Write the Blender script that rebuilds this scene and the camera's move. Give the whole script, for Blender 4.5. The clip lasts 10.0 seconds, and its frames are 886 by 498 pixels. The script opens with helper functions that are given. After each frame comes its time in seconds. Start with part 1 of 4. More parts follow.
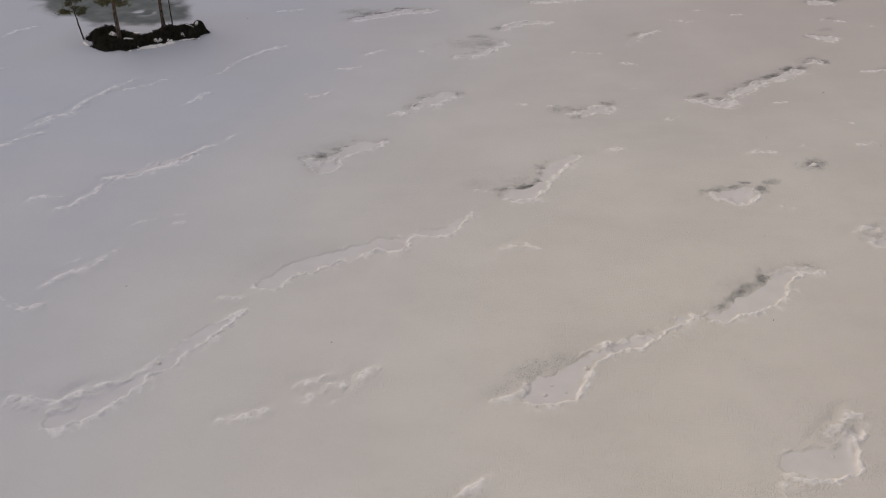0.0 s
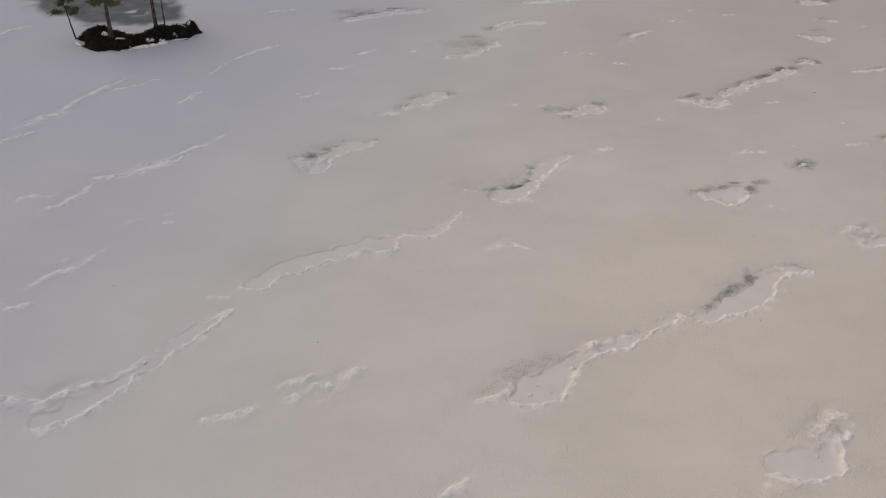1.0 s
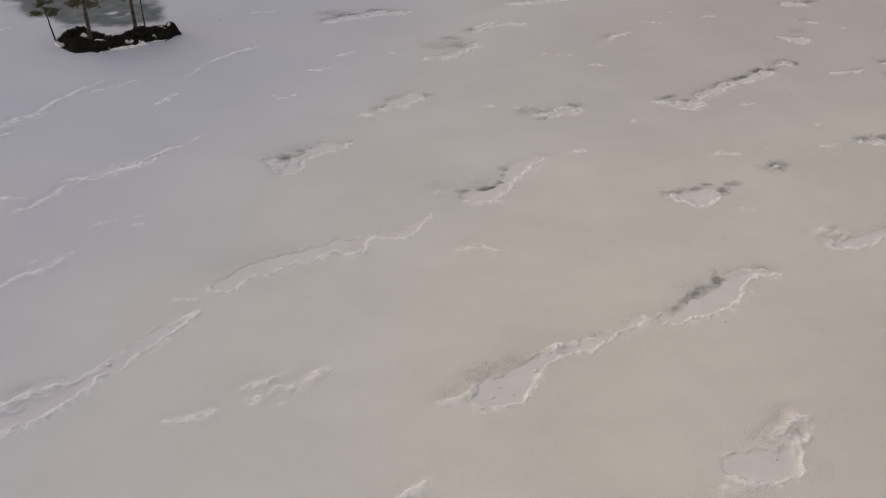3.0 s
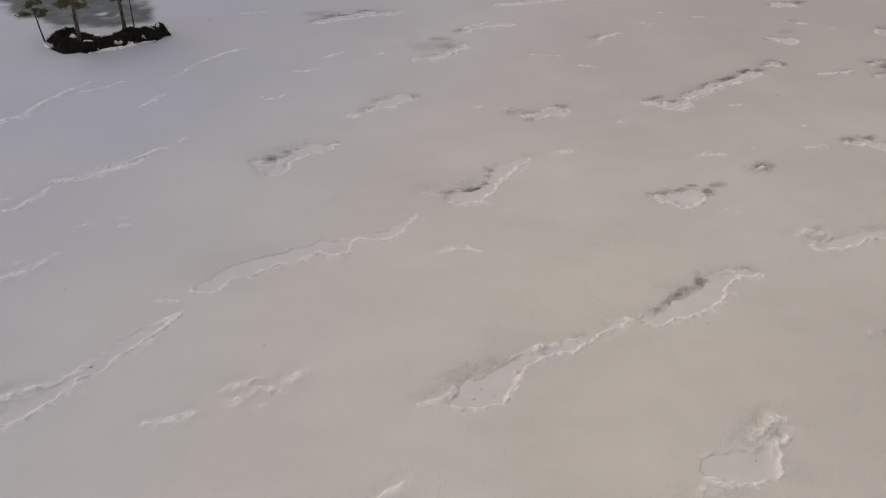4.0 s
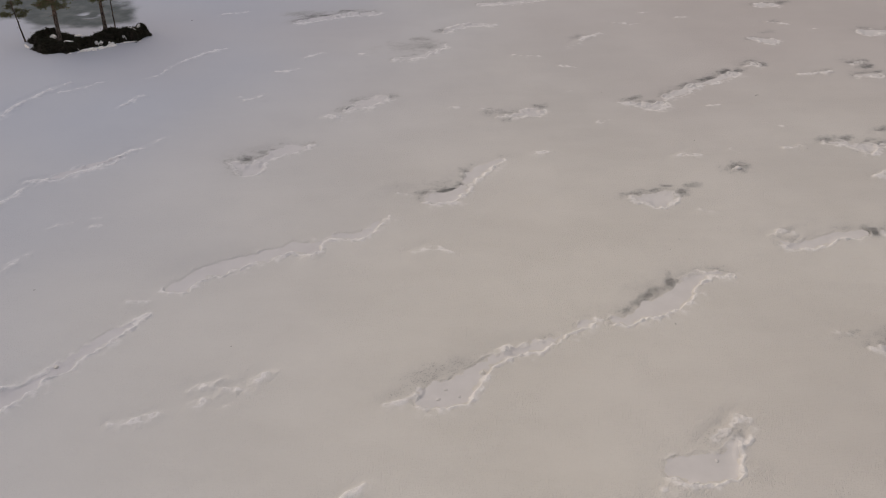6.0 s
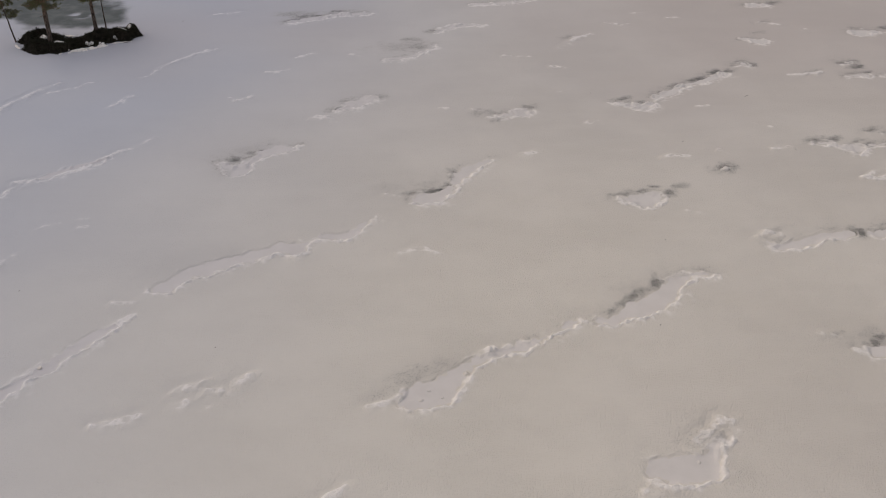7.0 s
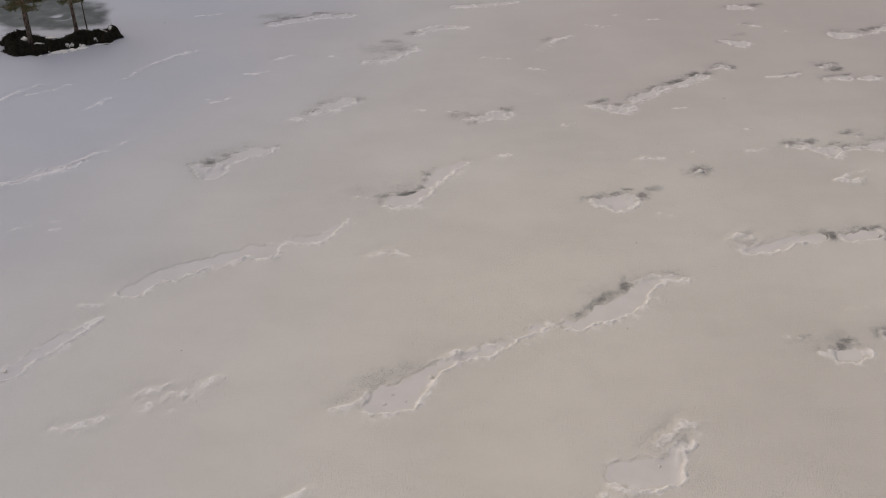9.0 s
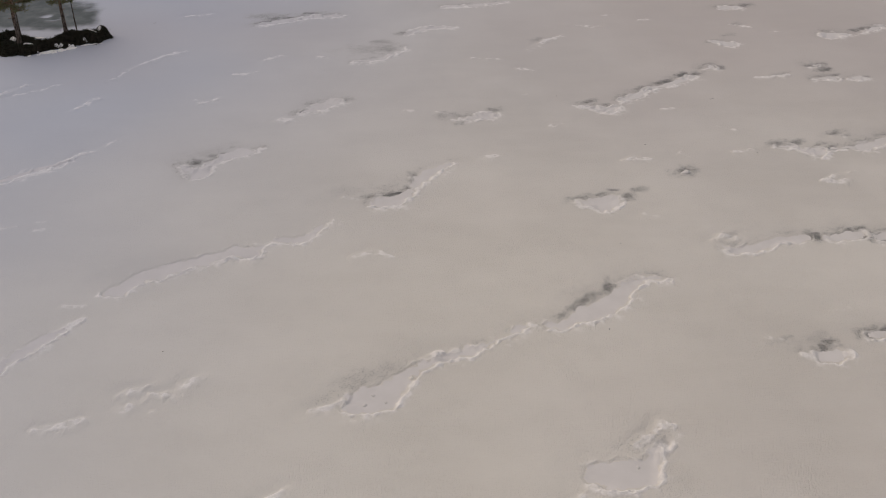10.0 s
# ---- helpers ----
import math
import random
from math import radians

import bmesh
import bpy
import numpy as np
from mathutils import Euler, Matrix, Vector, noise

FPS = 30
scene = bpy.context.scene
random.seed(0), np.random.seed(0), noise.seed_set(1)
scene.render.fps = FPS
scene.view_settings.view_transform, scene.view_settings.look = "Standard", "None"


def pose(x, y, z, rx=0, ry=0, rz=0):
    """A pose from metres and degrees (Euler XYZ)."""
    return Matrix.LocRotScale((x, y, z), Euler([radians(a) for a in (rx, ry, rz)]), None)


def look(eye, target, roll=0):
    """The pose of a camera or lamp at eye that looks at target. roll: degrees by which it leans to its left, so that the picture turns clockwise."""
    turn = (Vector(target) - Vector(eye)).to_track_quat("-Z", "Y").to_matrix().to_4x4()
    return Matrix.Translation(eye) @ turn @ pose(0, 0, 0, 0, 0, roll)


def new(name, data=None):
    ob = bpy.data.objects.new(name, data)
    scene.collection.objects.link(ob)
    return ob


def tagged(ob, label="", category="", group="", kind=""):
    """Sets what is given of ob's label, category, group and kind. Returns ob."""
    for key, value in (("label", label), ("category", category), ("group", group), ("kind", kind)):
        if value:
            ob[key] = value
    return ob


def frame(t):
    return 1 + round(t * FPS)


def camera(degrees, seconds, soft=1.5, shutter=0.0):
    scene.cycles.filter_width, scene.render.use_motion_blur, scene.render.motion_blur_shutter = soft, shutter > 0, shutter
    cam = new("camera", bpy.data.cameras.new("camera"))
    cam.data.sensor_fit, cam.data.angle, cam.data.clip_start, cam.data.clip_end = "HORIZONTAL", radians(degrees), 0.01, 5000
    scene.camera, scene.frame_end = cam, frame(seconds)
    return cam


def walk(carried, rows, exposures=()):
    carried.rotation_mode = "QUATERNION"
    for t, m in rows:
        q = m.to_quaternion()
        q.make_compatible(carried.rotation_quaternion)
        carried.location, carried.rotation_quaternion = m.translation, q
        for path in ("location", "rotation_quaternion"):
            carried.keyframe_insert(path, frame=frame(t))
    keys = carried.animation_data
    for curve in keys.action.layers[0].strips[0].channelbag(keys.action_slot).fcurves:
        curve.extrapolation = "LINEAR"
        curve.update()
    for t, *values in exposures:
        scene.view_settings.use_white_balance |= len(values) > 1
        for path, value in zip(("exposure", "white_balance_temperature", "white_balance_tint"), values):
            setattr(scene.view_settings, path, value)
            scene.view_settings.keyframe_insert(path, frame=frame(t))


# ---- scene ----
# ---------------- camera ----------------
cam = camera(49.0, 10.0, soft=1.0)
# seconds, x, y, z, pitch, lean, yaw (degrees)
ROWS = [
    (0, 0.000, 0.000, 33.636, -33.194, -0.317, 0.000),
    (0.5, 0.345, 0.001, 33.622, -33.190, -0.320, 0.005),
    (1, 0.748, 0.001, 33.627, -33.189, -0.302, 0.006),
    (1.5, 1.193, -0.006, 33.643, -33.189, -0.297, 0.003),
    (2, 1.671, -0.005, 33.668, -33.188, -0.304, 0.004),
    (3.5, 3.221, 0.026, 33.767, -33.178, -0.308, 0.005),
    (4, 3.721, 0.036, 33.797, -33.180, -0.318, -0.004),
    (4.5, 4.185, 0.049, 33.807, -33.183, -0.339, -0.009),
    (5, 4.633, 0.059, 33.798, -33.184, -0.339, -0.010),
    (5.5, 5.078, 0.068, 33.792, -33.180, -0.340, -0.007),
    (7, 6.384, 0.143, 33.832, -33.196, -0.335, -0.015),
    (7.5, 6.829, 0.160, 33.882, -33.202, -0.329, -0.008),
    (8, 7.296, 0.179, 33.932, -33.201, -0.316, -0.005),
    (8.5, 7.782, 0.199, 33.965, -33.193, -0.332, -0.007),
    (9, 8.279, 0.224, 33.993, -33.197, -0.308, 0.004),
    (9.5, 8.788, 0.255, 34.013, -33.201, -0.314, 0.007),
    (10, 9.300, 0.280, 34.039, -33.222, -0.304, 0.013),
]


def eye_pose(x, y, z, pitch, lean, yaw):
    p, w = radians(pitch), radians(yaw)
    way = Vector((-math.sin(w) * math.cos(p), math.cos(w) * math.cos(p), math.sin(p)))
    return look((x, y, z), Vector((x, y, z)) + way, lean)


walk(cam, [(t, eye_pose(*row)) for t, *row in ROWS], exposures=[(0, -0.20, 6700, 14), (10, -0.20, 6700, 14)])

# ---------------- light: thin overcast, the bright part of the sky beyond the lake ----------------
SUN_HIGH, SUN_FROM = 45.0, -54.0   # degrees above the horizon; degrees from +y, minus: towards -x
world = bpy.data.worlds.new("overcast_sky")
scene.world = world
world.use_nodes = True
wn, wl = world.node_tree.nodes, world.node_tree.links
sky = wn.new("ShaderNodeTexSky")
sky.sky_type, sky.sun_disc = "NISHITA", False
sky.sun_elevation, sky.sun_rotation = radians(SUN_HIGH), radians(SUN_FROM)
sky.dust_density, sky.air_density = 4.0, 1.0
grey = wn.new("ShaderNodeMix")
grey.data_type = "RGBA"
grey.inputs[0].default_value = 0.62
grey.inputs[7].default_value = (5.2, 5.2, 5.5, 1)
wl.new(sky.outputs[0], grey.inputs[6])
wl.new(grey.outputs[2], wn["Background"].inputs[0])
wn["Background"].inputs[1].default_value = 0.1

sun = new("sun", bpy.data.lights.new("sun", "SUN"))
sun.data.energy, sun.data.angle, sun.data.color = 0.95, radians(50), (1.0, 0.93, 0.85)
a, h = radians(SUN_FROM), radians(SUN_HIGH)
from_sun = Vector((math.sin(a) * math.cos(h), math.cos(a) * math.cos(h), math.sin(h)))
sun.matrix_world = look(from_sun * 300, (0, 0, 0))


# ---------------- materials ----------------
class Mat:
    """A node material with short-hands."""

    def __init__(self, name, rough=0.8, spec=0.3):
        self.m = bpy.data.materials.new(name)
        self.m.use_nodes = True
        self.t = self.m.node_tree
        self.b = self.t.nodes["Principled BSDF"]
        self.b.inputs["Roughness"].default_value = rough
        self.b.inputs["Specular IOR Level"].default_value = spec
        self.pos = self.t.nodes.new("ShaderNodeNewGeometry").outputs["Position"]

    def link(self, out, socket):
        self.t.links.new(out, socket)

    def noise(self, scale, detail=3.0, rough=0.55, stretch=None):
        n = self.t.nodes.new("ShaderNodeTexNoise")
        n.inputs["Scale"].default_value, n.inputs["Detail"].default_value, n.inputs["Roughness"].default_value = scale, detail, rough
        src = self.pos
        if stretch:
            v = self.t.nodes.new("ShaderNodeMapping")
            v.inputs["Scale"].default_value = stretch
            v.inputs["Rotation"].default_value = (0, 0, radians(-38))
            self.link(self.pos, v.inputs[0])
            src = v.outputs[0]
        self.link(src, n.inputs["Vector"])
        return n.outputs[0]

    def cells(self, scale, feature="SMOOTH_F1"):
        n = self.t.nodes.new("ShaderNodeTexVoronoi")
        n.feature = feature
        n.inputs["Scale"].default_value = scale
        self.link(self.pos, n.inputs["Vector"])
        return n.outputs["Distance"]

    def attr(self, name):
        n = self.t.nodes.new("ShaderNodeAttribute")
        n.attribute_name = name
        return n.outputs["Fac"]

    def ramp(self, fac, lo, hi, a=0.0, b=1.0):
        n = self.t.nodes.new("ShaderNodeMapRange")
        n.interpolation_type = "SMOOTHSTEP"
        for i, v in enumerate((lo, hi, a, b)):
            n.inputs[i + 1].default_value = v
        self.link(fac, n.inputs[0])
        return n.outputs[0]

    def math(self, op, a, b):
        n = self.t.nodes.new("ShaderNodeMath")
        n.operation = op
        for i, v in enumerate((a, b)):
            if isinstance(v, (int, float)):
                n.inputs[i].default_value = v
            else:
                self.link(v, n.inputs[i])
        return n.outputs[0]

    def mix(self, fac, a, b):
        n = self.t.nodes.new("ShaderNodeMix")
        n.data_type = "RGBA"
        for i, v in ((0, fac), (6, a), (7, b)):
            if isinstance(v, tuple):
                n.inputs[i].default_value = (*v, 1)
            elif isinstance(v, (int, float)):
                n.inputs[i].default_value = v
            else:
                self.link(v, n.inputs[i])
        return n.outputs[2]

    def bump(self, height, strength=1.0, distance=0.02, before=None):
        n = self.t.nodes.new("ShaderNodeBump")
        n.inputs["Distance"].default_value = distance
        if isinstance(strength, (int, float)):
            n.inputs["Strength"].default_value = strength
        else:
            self.link(strength, n.inputs["Strength"])
        self.link(height, n.inputs["Height"])
        if before is not None:
            self.link(before, n.inputs["Normal"])
        return n.outputs[0]

    def done(self, color, normal=None, rough=None):
        if isinstance(color, tuple):
            self.b.inputs["Base Color"].default_value = (*color, 1)
        else:
            self.link(color, self.b.inputs["Base Color"])
        if normal is not None:
            self.link(normal, self.b.inputs["Normal"])
        if rough is not None:
            self.link(rough, self.b.inputs["Roughness"])
        return self.m


def crust_material(name, with_rim):
    """Old pitted snow crust over lake ice; thawed places open to dark wet ice, with shade painted in beside hollows;
    'rim' is the whiter lip round a hollow, its lit look painted in.
    """
    m = Mat(name, 0.85, 0.08)
    broad = m.ramp(m.noise(0.09, 4), 0.35, 0.68)
    streak = m.ramp(m.noise(0.5, 4, 0.6, (0.35, 1.3, 1)), 0.35, 0.7)
    col = m.mix(broad, (0.61, 0.570, 0.500), (0.685, 0.643, 0.568))
    col = m.mix(m.math("MULTIPLY", streak, 0.22), col, (0.72, 0.680, 0.61))
    cloud = m.ramp(m.noise(0.22, 3, 0.5, (0.6, 1.2, 1)), 0.38, 0.66)
    col = m.mix(m.math("MULTIPLY", cloud, 0.11), col, (0.53, 0.50, 0.455))
    fine = m.ramp(m.noise(9.0, 3), 0.3, 0.7)
    col = m.mix(m.math("MULTIPLY", fine, 0.08), col, (0.50, 0.475, 0.455))
    # The broad, cool falloff of light is painted into the snow's colour.
    cool_falloff = m.attr("cool_falloff")
    col = m.mix(m.math("MULTIPLY", cool_falloff, 0.85), col, (0.420, 0.472, 0.572))
    col = m.mix(m.math("MULTIPLY", m.attr("brown_tone"), 0.5), col, (0.50, 0.445, 0.415))
    # Extra brightness of the nearer crust, painted in as a paler colour.
    col = m.mix(m.attr("warm_lift"), col, (0.80, 0.755, 0.648))
    cell = m.cells(10.0, "F1")
    pit = m.math("ADD", m.math("MULTIPLY", m.ramp(cell, 0.0, 0.66), 1.4), m.math("MULTIPLY", m.noise(7.0, 2, 0.45, (0.8, 1.1, 1)), 0.45))
    grain = m.noise(24.0, 3)
    tone = m.ramp(m.noise(0.35, 3), 0.35, 0.65, 0.55, 1.0)
    relief = m.math("ADD", pit, m.math("MULTIPLY", grain, 0.3))
    if with_rim:
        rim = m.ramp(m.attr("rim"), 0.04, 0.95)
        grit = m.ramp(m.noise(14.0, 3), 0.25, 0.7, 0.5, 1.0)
        col = m.mix(m.math("MULTIPLY", m.math("MULTIPLY", rim, grit), 0.88), col, m.mix(m.math("MULTIPLY", cool_falloff, 0.75), (0.93, 0.89, 0.83), (0.70, 0.72, 0.775)))
        tone = m.math("MULTIPLY", tone, m.math("SUBTRACT", 1.0, m.math("MULTIPLY", rim, 0.6)))
    # Wet ice, and shade painted in beside the hollows, darken the crust.
    thaw_shade = m.attr("thaw_shade")
    col = m.mix(m.ramp(thaw_shade, 0.0, 0.45, 0.0, 0.22), col, (0.36, 0.345, 0.325))
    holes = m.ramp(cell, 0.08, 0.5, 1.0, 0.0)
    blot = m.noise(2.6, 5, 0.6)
    wet = m.math("ADD", thaw_shade, m.math("MULTIPLY", m.math("SUBTRACT", holes, 0.48), 0.45))
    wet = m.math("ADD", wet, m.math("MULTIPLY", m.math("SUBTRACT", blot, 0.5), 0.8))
    wet = m.math("MULTIPLY", m.ramp(wet, 0.0, 1.15, 0.0, 0.9), m.ramp(thaw_shade, 0.0, 0.3))
    melt = m.attr("melt")
    melted = m.ramp(m.math("ADD", melt, m.math("MULTIPLY", m.math("SUBTRACT", m.noise(0.45, 5, 0.62), 0.5), 0.9)), 0.15, 0.85)
    melted = m.math("MULTIPLY", melted, m.ramp(melt, 0.02, 0.3))
    tint = m.ramp(m.noise(0.6, 4, 0.6), 0.35, 0.7)
    col = m.mix(melted, col, m.mix(tint, (0.105, 0.120, 0.122), (0.160, 0.175, 0.175)))
    if with_rim:
        wet = m.math("MULTIPLY", wet, m.math("SUBTRACT", 1.0, m.math("MULTIPLY", rim, 0.75)))
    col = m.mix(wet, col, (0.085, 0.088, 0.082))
    n1 = m.bump(relief, m.math("MULTIPLY", tone, m.math("ADD", m.math("SUBTRACT", 0.80, m.math("MULTIPLY", cool_falloff, 0.58)), m.math("MULTIPLY", m.attr("warm_lift"), 0.7))), 0.020)
    n2 = m.bump(m.noise(3.2, 4, 0.6, (0.8, 1.3, 1)), 0.46, 0.05, n1)
    if with_rim:
        n2 = m.bump(m.noise(8.5, 4, 0.62), m.math("MULTIPLY", rim, 0.75), 0.09, n2)
    return m.done(col, n2, m.ramp(wet, 0.0, 1.0, 0.85, 0.5))


def snow_floor_material():
    """Fine drifted snow, packed smooth."""
    m = Mat("packed_snow", 0.8, 0.08)
    col = m.mix(m.ramp(m.noise(0.8, 4), 0.3, 0.7), (0.665, 0.63, 0.582), (0.71, 0.673, 0.625))
    col = m.mix(m.math("MULTIPLY", m.attr("cool_falloff"), 0.75), col, (0.475, 0.495, 0.565))
    return m.done(col, m.bump(m.noise(6.0, 4), 0.25, 0.02))


def snow_lip_material(name, col_a, col_b):
    """Clean granular snow of lips, mounds and patches."""
    m = Mat(name, 0.8, 0.1)
    col = m.mix(m.ramp(m.noise(2.5, 4), 0.3, 0.7), col_a, col_b)
    n1 = m.bump(m.noise(18.0, 4), 0.5, 0.03)
    return m.done(col, m.bump(m.noise(4.0, 3), 0.5, 0.08, n1))


def bark_material(name, low, high):
    m = Mat(name, 0.9, 0.2)
    plates = m.noise(7.0, 4, 0.6, (2.2, 2.2, 0.5))
    col = m.mix(m.ramp(plates, 0.4, 0.62), (0.035, 0.027, 0.022), low)
    sep = m.t.nodes.new("ShaderNodeSeparateXYZ")
    m.link(m.pos, sep.inputs[0])
    col = m.mix(m.math("MULTIPLY", m.ramp(sep.outputs[2], 2.2, 5.5), m.ramp(plates, 0.3, 0.6)), col, high)
    return m.done(col, m.bump(plates, 0.9, 0.05))


def leafy_material(name, a, b, rough=0.7):
    """Foliage: the tint varies from leaf to leaf."""
    m = Mat(name, rough, 0.25)
    isl = m.t.nodes.new("ShaderNodeNewGeometry").outputs["Random Per Island"]
    patch = m.ramp(m.noise(0.9, 3), 0.45, 0.68, 0.0, 0.6)
    return m.done(m.mix(m.math("MULTIPLY", isl, m.math("ADD", 0.6, patch)), a, b))


def peat_material():
    m = Mat("peat_and_roots", 0.95, 0.15)
    n = m.noise(3.0, 5, 0.65)
    col = m.mix(m.ramp(n, 0.35, 0.7), (0.012, 0.010, 0.008), (0.045, 0.036, 0.026))
    return m.done(col, m.bump(m.noise(9.0, 5, 0.7), 1.0, 0.12))


CRUST = crust_material("snow_crust", False)
RIMMED = crust_material("snow_crust_lip", True)
FLOOR = snow_floor_material()
FRESH = snow_lip_material("clean_snow", (0.86, 0.83, 0.78), (0.92, 0.89, 0.84))
BARK = bark_material("pine_bark", (0.19, 0.15, 0.12), (0.30, 0.17, 0.10))
NEEDLES = leafy_material("pine_needles", (0.080, 0.088, 0.035), (0.21, 0.195, 0.095))
HEATH = leafy_material("heath_leaves", (0.012, 0.014, 0.007), (0.060, 0.052, 0.030))
DEAD = leafy_material("dead_twigs", (0.06, 0.05, 0.04), (0.12, 0.10, 0.08))
PEAT = peat_material()


# ---------------- numbers: smooth noise and the relief of the lake ----------------
TABLE = np.random.RandomState(7).rand(256, 256)


def vnoise(x, y, size, seed=0):
    """Value noise in -1 to 1, with lumps of about that size."""
    c, s = math.cos(seed * 1.3), math.sin(seed * 1.3)
    u, v = (x * c - y * s) / size + 17.3 * seed + 900, (x * s + y * c) / size + 31.7 * seed + 900
    i, j = np.floor(u).astype(int), np.floor(v).astype(int)
    fu, fv = u - i, v - j
    fu, fv = fu * fu * (3 - 2 * fu), fv * fv * (3 - 2 * fv)
    g = lambda p, q: TABLE[p % 256, q % 256]
    top = g(i, j) * (1 - fu) + g(i + 1, j) * fu
    low = g(i, j + 1) * (1 - fu) + g(i + 1, j + 1) * fu
    return 2 * (top * (1 - fv) + low * fv) - 1


def step(lo, hi, v):
    t = np.clip((v - lo) / (hi - lo), 0, 1)
    return t * t * (3 - 2 * t)


def swell(x, y):
    """The broad unevenness of the lake's snow."""
    return 0.05 * vnoise(x, y, 11, 1) + 0.025 * vnoise(x, y, 4.5, 2)


def cool_falloff_at(x, y):
    """Light falloff put into the snow's colour: cooler and greyer to the left, far off and towards the islet."""
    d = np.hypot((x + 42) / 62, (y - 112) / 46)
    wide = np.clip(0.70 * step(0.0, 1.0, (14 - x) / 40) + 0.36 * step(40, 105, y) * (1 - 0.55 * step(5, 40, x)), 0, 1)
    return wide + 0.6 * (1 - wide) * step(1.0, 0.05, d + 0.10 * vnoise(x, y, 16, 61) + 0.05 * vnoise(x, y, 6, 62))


def warm_lift_at(x, y):
    """Brightening put into the colour: paler, warmer crust on the nearer lake, fading to either side."""
    return np.clip(0.32 * step(80, 40, y) * (1 - 0.5 * step(12, 30, x)) * (0.75 + 0.25 * step(-12, 4, x)) * step(-36, -10, x) + 0.05 * vnoise(x, y, 7, 63), 0, 1)


def brown_tone_at(x, y):
    """Where the crust is a little darker and browner: mostly far off, and to the near right."""
    return np.clip(step(55, 95, y) * step(-2, 36, x) + 0.4 * step(68, 92, y) * step(12, -8, x) + 0.35 * step(9, 22, x) * step(50, 32, y) + 0.25 * vnoise(x, y, 9, 64) * step(45, 80, y), 0, 1)


FEATURES = []
NEARSIDE = np.array((0.6, -0.8))


def hollow(rim, thaw_shade, spine):
    FEATURES.append(("hollow", rim, thaw_shade, np.array(spine, float)))


def ridge(rim, thaw_shade, spine):
    FEATURES.append(("ridge", rim, thaw_shade, np.array(spine, float)))


STAINS = []


def stain(x, y, rx, ry, turn, strength):
    """A dark patch of crust thawed down to wet grey ice; thin ones on far banks also paint the shade there."""
    STAINS.append((x, y, rx, ry, radians(turn), strength))


def stained(x, y):
    total = np.zeros(x.shape)
    rag = 0.35 * vnoise(x, y, 0.7, 71) + 0.25 * vnoise(x, y, 0.3, 72)
    for sx, sy, rx, ry, turn, strength in STAINS:
        u = (x - sx) * math.cos(turn) + (y - sy) * math.sin(turn)
        v = -(x - sx) * math.sin(turn) + (y - sy) * math.cos(turn)
        near = (np.abs(u) < 3 * rx) & (np.abs(v) < 3 * rx)
        if near.any():
            total = np.maximum(total, 1.15 * strength * np.exp(-((np.hypot(u / rx, v / ry) + rag).clip(0, None) ** 2)))
    return total


def spine_distance(x, y, spine):
    """Metres outside the outline that runs round a spine of (x, y, half width)."""
    best = np.full(x.shape, 1e9)
    for a, b in zip(spine[:-1], spine[1:]):
        d = b - a
        t = np.clip(((x - a[0]) * d[0] + (y - a[1]) * d[1]) / (d[0] ** 2 + d[1] ** 2), 0, 1)
        s = np.hypot(x - a[0] - t * d[0], y - a[1] - t * d[1]) - (a[2] + t * d[2])
        k = 0.25
        m = np.clip(0.5 + 0.5 * (best - s) / k, 0, 1)
        best = best * (1 - m) + s * m - k * m * (1 - m)
    return best


def outline(x, y, spine, least=0.4):
    """The ragged outline of a hollow or ridge."""
    s = spine_distance(x, y, spine)
    rag = 0.09 * vnoise(x, y, 1.0, 3) + 0.16 * vnoise(x, y, 0.48, 4) + 0.13 * vnoise(x, y, 0.26, 5)
    return s + rag * np.clip(spine[:, 2].max() * 1.2, least, 1.0)


def local_width(x, y, spine):
    """The half width of the nearest stretches of a spine."""
    total, weight = np.zeros(x.shape), np.zeros(x.shape)
    for a, b in zip(spine[:-1], spine[1:]):
        d = b - a
        t = np.clip(((x - a[0]) * d[0] + (y - a[1]) * d[1]) / (d[0] ** 2 + d[1] ** 2), 0, 1)
        w = 1 / ((x - a[0] - t * d[0]) ** 2 + (y - a[1] - t * d[1]) ** 2 + 0.06) ** 2
        total, weight = total + w * (a[2] + t * d[2]), weight + w
    return total / weight


